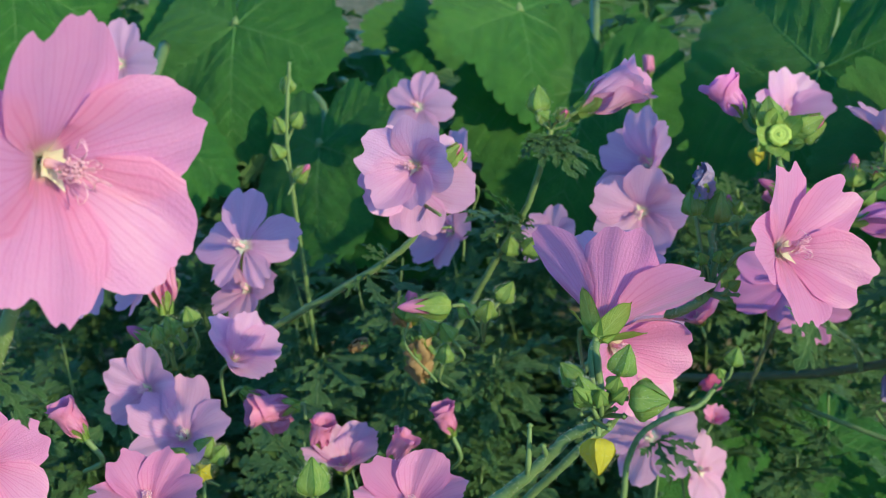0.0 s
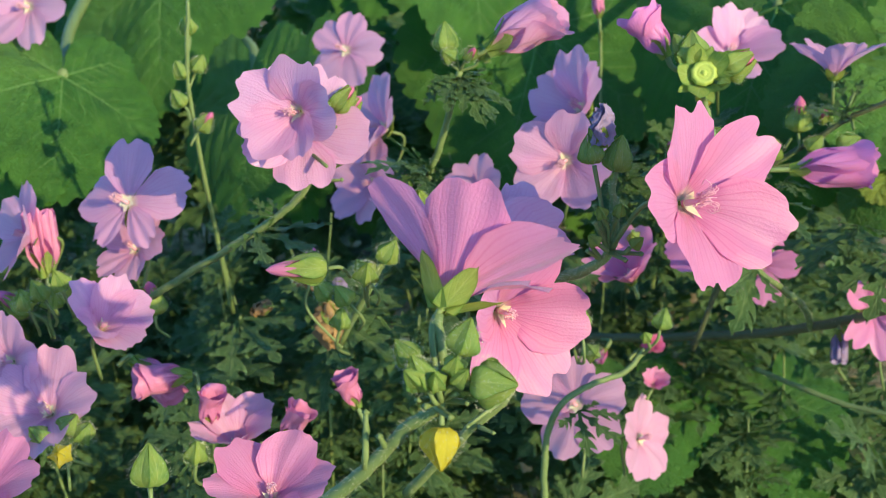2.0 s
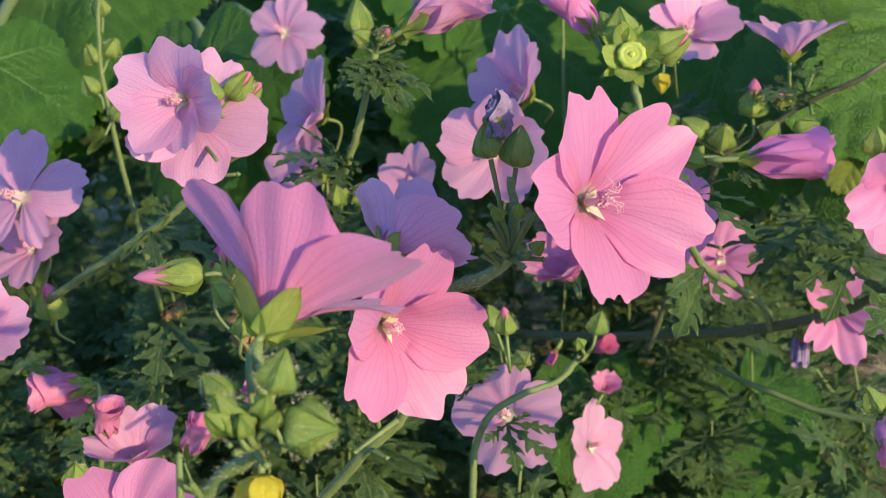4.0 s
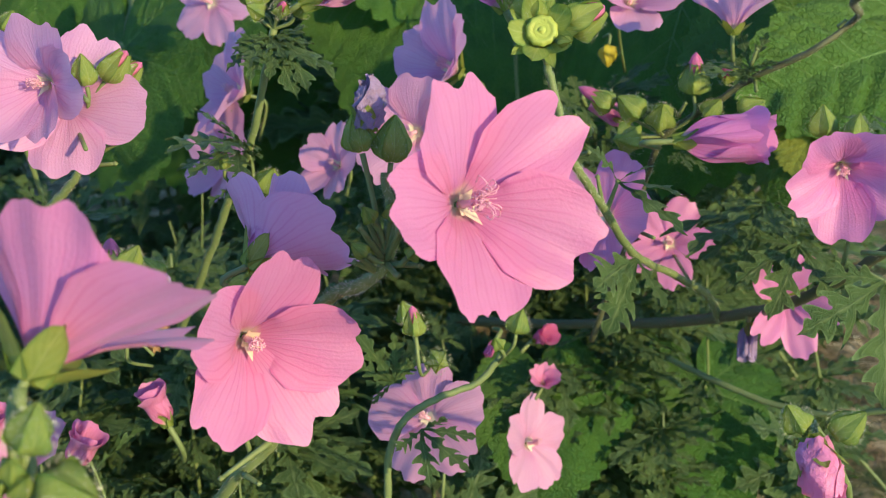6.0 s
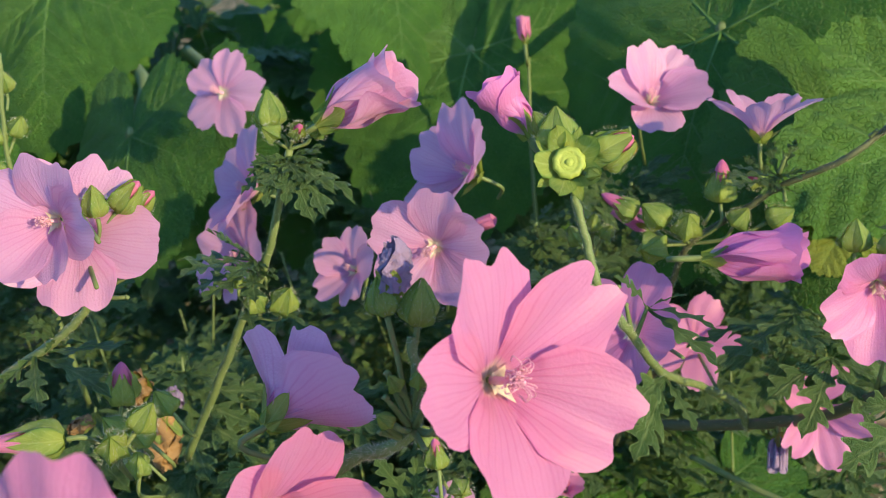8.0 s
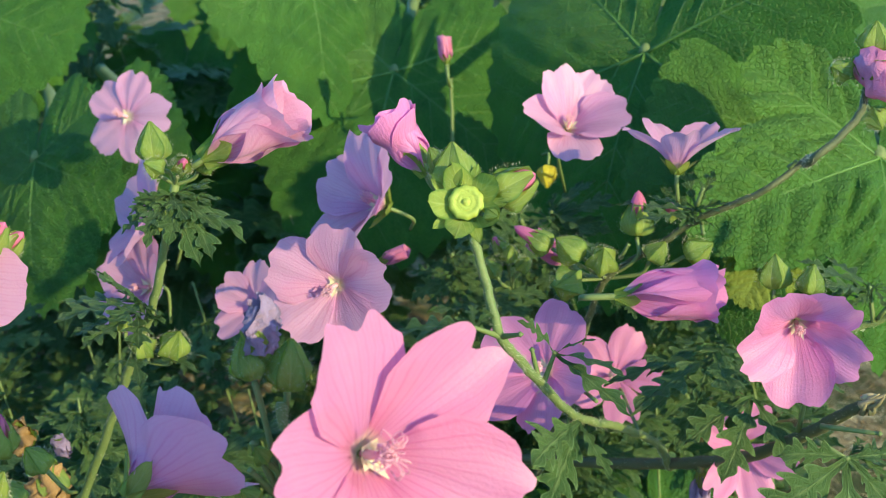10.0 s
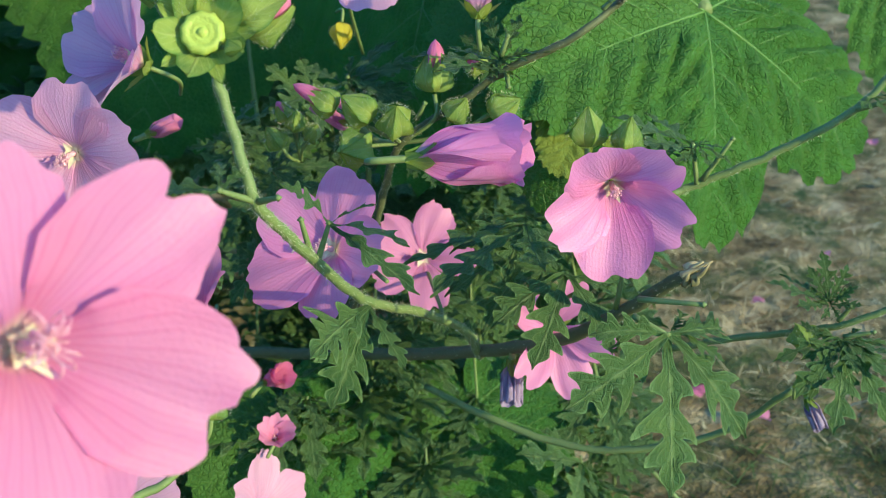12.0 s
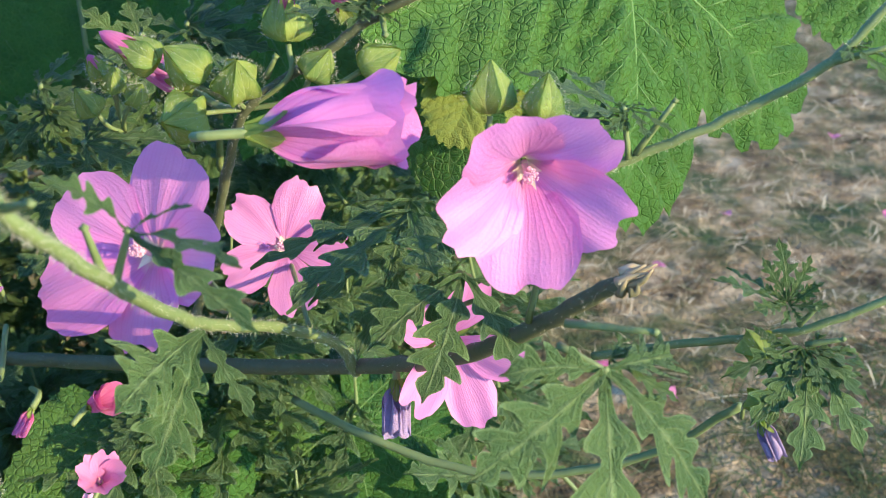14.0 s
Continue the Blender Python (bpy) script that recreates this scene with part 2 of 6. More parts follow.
def spline(points, n):
    """A smooth line of n points through the given ones."""
    p = np.asarray(points, float)
    if len(p) == 2:
        return p[0] + np.linspace(0, 1, n)[:, None] * (p[1] - p[0])
    p = np.vstack([2 * p[0] - p[1], p, 2 * p[-1] - p[-2]])
    out = []
    for s in np.linspace(0, len(p) - 3 - 1e-9, n):
        i, t = int(s), s - int(s)
        a, b, c, d = p[i : i + 4]
        out.append(0.5 * (2 * b + (c - a) * t + (2 * a - 5 * b + 4 * c - d) * t**2 + (3 * b - a - 3 * c + d) * t**3))
    return np.array(out)


def frame_of(c, n, up=(0, 0, 1)):
    """A pose at c whose z axis is n and whose x axis leans to up."""
    z = Vector(n).normalized()
    x = Vector(up) - Vector(up).dot(z) * z
    if x.length < 1e-4:
        x = Vector((1, 0, 0)) - z.x * z
    x.normalize()
    y = z.cross(x)
    m = Matrix((x, y, z)).transposed().to_4x4()
    m.translation = Vector(c)
    return m


def local(m, p):
    return np.array(m.inverted() @ Vector(p))


# ---- petals, flowers ----
def petal_points(rng, length, e0, e1, width, notch=0.1, wrap=1.0, ripple=0.03, curl=0.0, nu=18, nv=17, skew=0.05, hook=0.0):
    """A petal that starts at the origin and runs along x, as a patch of a flared bell; z is the flower's axis."""
    u = np.linspace(0, 1, 80)
    ang = np.radians(e0 + (e1 - e0) * (1 - (1 - np.clip(u * 1.15, 0, 1)) ** 1.7)) - np.radians(hook) * np.clip((u - 0.72) / 0.28, 0, 1) ** 2
    prof_r = np.concatenate([[0], np.cumsum(np.cos(ang[:-1]))]) / 79 * length
    prof_h = np.concatenate([[0], np.cumsum(np.sin(ang[:-1]))]) / 79 * length
    prof_r = prof_r + 0.02 * length
    vs = np.linspace(-1, 1, nv)
    notch_at, deep = rng.uniform(-0.22, 0.22), notch * rng.uniform(0.6, 1.4)
    jag = np.interp(vs, np.linspace(-1, 1, 15), rng.uniform(-0.042, 0.042, 15))
    reach = 1 - deep * np.exp(-(((vs - notch_at) / 0.24) ** 2)) - 0.20 * np.abs(vs) ** 3 - 0.05 * np.abs(vs) + jag
    pts = np.zeros((nu, nv, 3))
    uv = np.zeros((nu, nv, 2))
    p1, p2, p3 = rng.uniform(0, 6.28, 3)
    for i, ui in enumerate(np.linspace(0, 1, nu)):
        w = width * length * (0.045 + 0.955 * min(1.0, ui / 0.74) ** 0.96)
        for j, v in enumerate(vs):
            s = ui * reach[j]
            r, h = np.interp(s, u, prof_r), np.interp(s, u, prof_h)
            a = np.interp(s, u, ang)
            off = length * (skew * v * s + ripple * s * s * math.sin(3.4 * v + p1) + 0.5 * ripple * s * math.sin(7.5 * v + p2 + 2 * s) + curl * v * v * s)
            rr = r - off * math.sin(a)
            hh = h + off * math.cos(a)
            y = v * w
            phi = y / max(rr, 0.25 * length) if wrap else 0.0
            px = wrap * rr * math.cos(phi) + (1 - wrap) * rr
            py = wrap * max(rr, 0.25 * length) * math.sin(phi) + (1 - wrap) * y
            pts[i, j] = (px, py, hh)
            uv[i, j] = (s, 0.5 + 0.5 * v)
    return pts, uv


def turned(pts, a):
    c, s = math.cos(a), math.sin(a)
    return pts @ np.array([[c, s, 0], [-s, c, 0], [0, 0, 1]])


def sepal_set(parent, rng, length, e0, e1, width, mat, drop=0.0, turn=0.0, label="", nu=9, nv=7):
    for k in range(5):
        pts = np.zeros((nu, nv, 3))
        ang = np.radians(np.linspace(e0, e1, nu) + rng.uniform(-4, 4))
        r = np.concatenate([[0], np.cumsum(np.cos(ang[:-1]))]) / (nu - 1) * length + 0.10 * length
        h = np.concatenate([[0], np.cumsum(np.sin(ang[:-1]))]) / (nu - 1) * length + drop
        for i, ui in enumerate(np.linspace(0, 1, nu)):
            w = width * length * (0.55 + 0.75 * ui) * (1 - ui) ** 0.75 + 0.004 * length
            for j, v in enumerate(np.linspace(-1, 1, nv)):
                lift = 0.10 * length * (1 - abs(v)) * (0.3 + ui) * (1 - ui) + 0.05 * length * ui * abs(v) * math.sin(9 * ui + 4 * v + 2.1 * k)
                pts[i, j] = (r[i] - lift * -math.sin(ang[i]) * -1 + 0, v * w, h[i] - lift * math.cos(ang[i]))
        me = Bag()
        me.grid(turned(pts, turn + k * 1.2566))
        part("sepal", me.mesh("sepal", mat), parent, label if k == 0 else "")


def stamen(parent, rng, R, curly=False):
    b = Bag()
    L = 0.34 * R
    zs = np.linspace(0, L, 7)
    bend = rng.uniform(-0.06, 0.06, 2) * R
    line = np.stack([bend[0] * (zs / L) ** 2, bend[1] * (zs / L) ** 2, zs + 0.05 * R], -1)
    b.tube(line, np.interp(zs, [0, L], [0.040 * R, 0.020 * R]), 8)
    for _ in range(110):
        s = rng.uniform(0.55, 1.05)
        a, out = rng.uniform(0, 6.28), R * rng.uniform(0.03, 0.080)
        c = np.array([np.interp(s * L, zs, line[:, k]) for k in range(3)]) + (out * math.cos(a), out * math.sin(a), R * rng.uniform(-0.01, 0.05))
        b.blob(c, R * rng.uniform(0.010, 0.017), rng.uniform(0.8, 1.3, 3))
    me = b.mesh("stamen_column", COLUMN)
    column = part("stamen_column", me, parent, "pale pink stamen column")
    if curly:
        b = Bag()
        for k in range(15):
            a = k * 0.419 + rng.uniform(-0.2, 0.2)
            d = np.array([math.cos(a), math.sin(a), 0.0]) * rng.uniform(0.6, 1.5)
            top = line[-1] - (0, 0, R * rng.uniform(0, 0.12))
            q = [top - (0, 0, 0.03 * R), top + (0, 0, 0.10 * R) + 0.05 * R * d, top + (0, 0, 0.17 * R) + 0.10 * R * d, top + (0, 0, 0.11 * R) + 0.15 * R * d, top + (0, 0, 0.05 * R) + 0.11 * R * d]
            b.tube(spline(q, 14), np.full(14, 0.0048 * R), 5)
        part("style", b.mesh("style", COLUMN), column, "curled pink styles")


def stalk_to(parent, m, back, radius, mat=None):
    """The flower's own thin stalk, from its calyx to the point back in the world."""
    p = local(m, back)
    d = np.linalg.norm(p)
    q = spline([(0, 0, -0.0005), (0, 0, -min(0.4 * d, 0.012)), p], 12)
    b = Bag()
    b.tube(q, np.linspace(radius * 1.25, radius, 12), 8)
    part("pedicel", b.mesh("pedicel", mat or STEM), parent)


def mallow_flower(c, n, up, R, h, label, back=None, seed=0, mat=None, width=0.42, notch=0.10, sepals=0.42, curly=False, hook=0.0, petals=()):
    """An open flower at c that faces n. R: how far the petals reach from the axis; h: how far forward, by R.
    petals: for each one the degrees by which it is turned aside and leans forward, its length and, if it differs, its width."""
    rng = np.random.default_rng(seed)
    m = frame_of(c, n, up)
    e = new("mallow_flower")
    e.matrix_basis = m
    tagged(e, label, "flower", "mallow flowers")
    mean = math.degrees(math.atan(h))
    length = R * math.sqrt(1 + h * h) * 1.04
    for k in range(5):
        aside, lean, long, wide = petals[k] if petals and len(petals[k]) == 4 else (*petals[k], 1.0) if petals else (rng.uniform(-3.5, 3.5), rng.uniform(-4, 4), rng.uniform(0.96, 1.04), rng.uniform(0.94, 1.06))
        e0 = min(84, mean + 15 + lean)
        pts, uv = petal_points(rng, length * long, e0, mean - 8 + lean, width * wide, notch, 1.0 if h > 0.5 else 0.75, 0.03, rng.uniform(-0.05, 0.04), hook=hook + rng.uniform(0, 12), nu=24, nv=25)
        b = Bag()
        b.grid(turned(pts, k * 1.2566 + math.radians(aside)), uv)
        part("petal", b.mesh("petal", mat or PETAL), e)
    sepal_set(e, rng, sepals * R, max(10, mean + 4), mean - 6, 0.42, SEPAL, -0.09 * R, 0.63, "green hairy sepal")
    # Added star that stands for the sunlit sepals between the petal bases.
    b = Bag()
    rise = math.tan(math.radians(min(78, mean + 15)))
    star = np.array([[(f * q * R * math.cos(a), f * q * R * math.sin(a), (0.04 + f * q * rise * 1.05) * R) for a, q in ((0.62832 * i + 0.62832, 0.17 * (1.0, 0.82, 1.1, 0.9, 0.75)[i // 2] if i % 2 == 0 else 0.09) for i in range(10))] for f in (0.02, 0.35, 0.7, 1.0)])
    b.grid(star, closed=True)
    part("throat", b.mesh("throat", THROAT), e, "cream star added for the sunlit sepals in the throat")
    stamen(e, rng, R, curly)
    if back is not None:
        stalk_to(e, m, back, 0.0006)
    return e


def furled_flower(c, n, length, label, back=None, seed=0, e=(80, 68), mat=None, sepals=0.42, width=0.60):
    """A half-open flower: petals rolled round one another in a cone from the base c along n."""
    rng = np.random.default_rng(seed)
    m = frame_of(c, n, (0.3, 0.2, 1))
    top = new("mallow_flower")
    top.matrix_basis = m
    tagged(top, label, "flower", "mallow flowers")
    for k in range(5):
        pts, uv = petal_points(rng, length * rng.uniform(0.90, 1.04), e[0] + rng.uniform(-2, 2), e[1] + rng.uniform(-5, 4), width, 0.10, 1.0, 0.018, 0.0, skew=0.07, hook=rng.uniform(-6, 14))
        b = Bag()
        b.grid(turned(pts, k * 1.2566 + rng.uniform(-0.12, 0.12)), uv)
        part("petal", b.mesh("petal", mat or PETAL), top)
    sepal_set(top, rng, sepals * length, 72, 60, 0.44, SEPAL, -0.05 * length, 0.6, "green hairy sepal")
    if back is not None:
        stalk_to(top, m, back, 0.0008)
    return top


def bud_radius(u, fat, tip):
    """How wide a bud is at the share u of its length: round below, drawn to a point above."""
    low = math.sqrt(1 - (1 - min(1.0, (u + 0.03) / 0.34)) ** 2)
    top = 1 - (0.55 if tip > 0.05 else 0.94) * max(0.0, (u - 0.30) / 0.70) ** 1.5
    return 0.98 * fat * low * top


def mallow_bud(c, n, size, label, back=None, seed=0, tip=0.25, tip_mat=None, mat=None, fat=0.42):
    """A closed bud: five keeled sepals over a rolled petal tip. size: its length; tip: how much of the petals shows."""
    rng = np.random.default_rng(seed)
    m = frame_of(c, n, (0.2, 0.1, 1))
    e = new("flower_bud")
    e.matrix_basis = m
    tagged(e, label, "flower bud", "mallow buds")
    nu, nv = 10, 9
    fat *= 1.04
    for k in range(5):
        pts = np.zeros((nu, nv, 3))
        for i, ui in enumerate(np.linspace(0, 1, nu)):
            rad = bud_radius(ui, fat * size, tip)
            span = 0.66 * (1 - 0.55 * max(0, ui - 0.55) / 0.45 * (1 if tip > 0.05 else 0.4))
            for j, v in enumerate(np.linspace(-1, 1, nv)):
                a = v * span
                rr = rad * (0.80 + 0.34 * abs(v) ** 2.2 * (1 - 0.30 * ui) - 0.05 * math.exp(-((v / 0.16) ** 2)) + 0.05 * math.sin(13 * ui + 2.3 * k) * v * v) + 0.012 * size * v
                pts[i, j] = (rr * math.cos(a), rr * math.sin(a), ui * size + 0.04 * size * rng.uniform(-0.3, 0.3))
        b = Bag()
        b.grid(turned(pts, k * 1.2566))
        part("sepal", b.mesh("sepal", mat or SEPAL), e)
    if size > 0.0055:
        b = Bag()
        for _ in range(240):
            ui = rng.uniform(0.03, 0.90)
            a = rng.uniform(0, 6.2832)
            rad = 1.15 * bud_radius(ui, fat * size, tip)
            p = np.array([rad * math.cos(a), rad * math.sin(a), ui * size])
            d = np.array([math.cos(a), math.sin(a), 0.3 + rng.normal() * 0.4])
            o, w = len(b.v), np.array([-math.sin(a), math.cos(a), 0]) * 0.000035
            b.v += [p - w, p + w, p + (0, 0, 0.00004), p + d * 0.0007 * rng.uniform(0.5, 1.4)]
            b.uv += [(0.5, 0.5)] * 4
            b.f += [(o, o + 1, o + 3), (o + 1, o + 2, o + 3), (o + 2, o, o + 3)]
        tagged(part("hairs", b.mesh("hairs", HAIR, False), e, "fine pale hairs"), kind="stuff")
    if tip > 0.05:
        pts = np.zeros((9, 11, 3))
        for i, ui in enumerate(np.linspace(0, 1, 9)):
            rad = 0.80 * fat * size * (1 - ui) ** 0.7 * (0.65 + 0.6 * ui)
            for j in range(11):
                a = j / 11 * 6.2832
                rr = rad * (1 + 0.12 * math.sin(5 * a + 3 * ui)) + 0.001 * size
                pts[i, j] = (rr * math.cos(a), rr * math.sin(a), size * (0.5 + (0.42 + tip) * ui))
        b = Bag()
        b.grid(pts, closed=True)
        part("petal_tip", b.mesh("petal_tip", tip_mat or PETAL_DEEP), e, "rolled pink petals")
    if back is not None:
        stalk_to(e, m, back, 0.0005)
    return e


def seed_head(c, n, size, label, back=None, seed=0):
    """An opened calyx with a ring of unripe seeds in it."""
    rng = np.random.default_rng(seed)
    m = frame_of(c, n)
    e = new("seed_head")
    e.matrix_basis = m
    tagged(e, label, "seed head", "mallow seed heads")
    sepal_set(e, rng, size * 1.05, 12, 72, 0.60, SEPAL, -0.05 * size, 0.3, "pale green sepal")
    sepal_set(e, rng, size * 0.95, 8, 30, 0.34, SEPAL, -0.16 * size, 0.9, "narrow ragged green bract")
    b = Bag()
    prof = [(0.0, 0.30), (0.06, 0.31), (0.10, 0.25), (0.16, 0.23), (0.22, 0.27), (0.27, 0.22), (0.33, 0.27), (0.44, 0.27), (0.52, 0.20), (0.50, 0.05), (0.30, 0.0)]
    pts = np.array([[(0.80 * r * size * (1 + 0.04 * math.cos(10 * a)) * math.cos(a), 0.80 * r * size * (1 + 0.04 * math.cos(10 * a)) * math.sin(a), z * size) for a in np.linspace(0, 6.2832, 40, endpoint=False)] for r, z in prof])
    b.grid(pts, closed=True)
    part("seed_ring", b.mesh("seed_ring", SEEDPOD), e, "yellow-green ring of seeds")
    if back is not None:
        stalk_to(e, m, back, 0.0009)
    return e


# ---- leaves, stems ----
def lobed_leaf_mesh(name, seed, lobes=5, mat=None, thin=0.5, apart=0.74):
    """A mallow leaf of unit length along x: separate finger lobes, each with blunt forward side lobes."""
    rng = np.random.default_rng(seed)
    b = Bag()
    n, nv = 42, 9
    for k in range(lobes):
        side = k - (lobes - 1) / 2
        a = side * apart + rng.uniform(-0.07, 0.07)
        length = max(0.5, 1 - 0.13 * side * side) * rng.uniform(0.92, 1.05)
        droop, bend = rng.uniform(0.04, 0.28), rng.uniform(-0.10, 0.10)
        knobs = [[(p + rng.uniform(-0.03, 0.03), q * rng.uniform(0.75, 1.2)) for p, q in ((0.33, 0.55), (0.53, 1.0), (0.72, 0.85), (0.88, 0.5))] for _ in (0, 1)]
        pts, uv = np.zeros((n, nv, 3)), np.zeros((n, nv, 2))
        for i, s in enumerate(np.linspace(0, 1, n)):
            rib = 0.014 + 0.040 * thin * 2 * math.sin(math.pi * min(1.0, 0.06 + 0.86 * s)) * (1 - 0.3 * s)
            rib *= min(1.0, 7.0 * (1.004 - s)) ** 0.5
            for j, v in enumerate(np.linspace(-1, 1, nv)):
                out = max(q * math.exp(-(abs((s - p) / 0.060) ** 3)) for p, q in knobs[0 if v < 0 else 1])
                w = abs(v) * (rib + 0.165 * thin * 2 * out * min(1.0, 6 * (1.0 - s)))
                fwd = s * length + 0.42 * w * out * abs(v)
                z = -droop * s * s * length + 0.36 * w - 0.022 * math.sin(15 * s + 3 * k) * abs(v) - 0.5 * w * w * (1 if v > 0 else 0.2) * 6
                pts[i, j] = (fwd, math.copysign(w, v) * length + bend * s * s, z)
                uv[i, j] = (s, 0.5 + 0.5 * v)
        b.grid(turned(pts, a), uv)
    return b.mesh(name, mat or LEAF)


LEAVES = [lobed_leaf_mesh("mallow_leaf", 10 + k, (5, 7, 5)[k % 3], None, 0.36 + 0.07 * (k % 3), (0.74, 0.56, 0.70)[k % 3]) for k in range(9)]
LEAVES += [lobed_leaf_mesh("mallow_leaf", 40 + k, 3, None, 0.30) for k in range(3)]
LEAVES += [lobed_leaf_mesh("mallow_leaf", 50 + k, 1, None, 0.34) for k in range(2)]
LEAVES += [lobed_leaf_mesh("mallow_leaf", 60 + k, 1, None, 0.66) for k in range(2)]
LEAVES += [lobed_leaf_mesh("mallow_leaf", 70, 5, None, 0.62, 0.86)]


def put_leaf(parent, base, tip, normal=(0, -0.3, 1), size=None, kind=0, label=""):
    """A leaf of the stem parent from base towards tip, both in the world."""
    base, tip = Vector(base), Vector(tip)
    x = tip - base
    s = size or x.length
    x.normalize()
    z = Vector(normal) - Vector(normal).dot(x) * x
    z.normalize()
    m = Matrix((x, z.cross(x), z)).transposed().to_4x4() @ Matrix.Diagonal((s, s, s, 1))
    m.translation = base
    return part("leaf", LEAVES[kind % len(LEAVES)], parent, label, parent.matrix_basis.inverted() @ m)


def hairs(parent, line, radii, count, length, rng):
    b = Bag()
    for _ in range(count):
        k = rng.integers(0, len(line) - 1)
        f = rng.uniform()
        p = line[k] * (1 - f) + line[k + 1] * f
        d = rng.normal(size=3)
        t = line[k + 1] - line[k]
        d -= d @ t / (t @ t) * t
        d /= np.linalg.norm(d)
        q = p + d * (radii[k] + length * rng.uniform(0.5, 1.2)) + rng.normal(size=3) * length * 0.2
        p = p + d * radii[k] * 0.9
        s = np.cross(d, t / np.linalg.norm(t)) * 0.00004
        o = len(b.v)
        up = t / np.linalg.norm(t) * 0.000032
        b.v += [p + s, p - s, p + up, q]
        b.uv += [(0.5, 0.5)] * 4
        b.f += [(o, o + 1, o + 3), (o + 1, o + 2, o + 3), (o + 2, o, o + 3)]
    tagged(part("hairs", b.mesh("hairs", HAIR, False), parent, "fine pale hairs"), kind="stuff")


def mallow_stem(points, r0, r1, label, mat=None, hair=0, seed=0, leaves=(), nodes=()):
    """A stem through the given points, with leaves (base, tip, normal, kind) and short stubs at nodes."""
    rng = np.random.default_rng(seed)
    e = new("mallow_plant")
    e.matrix_basis = Matrix.Translation(points[0])
    tagged(e, label, "plant", "mallow plants")
    n = max(8, 7 * len(points))
    line = spline(points, n) - np.array(points[0])
    line += rng.normal(size=line.shape) * 0.00012
    rad = np.linspace(r0, r1, n) * (1 + 0.03 * rng.normal(size=n))
    b = Bag()
    b.tube(line, rad, 10)
    stalk = part("stem", b.mesh("stem", mat or STEM), e)
    if hair:
        hairs(stalk, line, rad, hair, 0.0009, rng)
    for base, tip, normal, kind in leaves:
        put_leaf(e, base, tip, normal, None, kind)
    for a, z in nodes:
        b = Bag()
        q = spline([np.array(a) - points[0], np.array(z) - points[0]], 5)
        b.tube(q, np.linspace(0.0008, 0.0005, 5), 7)
        b.blob(q[-1], 0.0009)
        part("side_stub", b.mesh("side_stub", STEM), e)
    return e


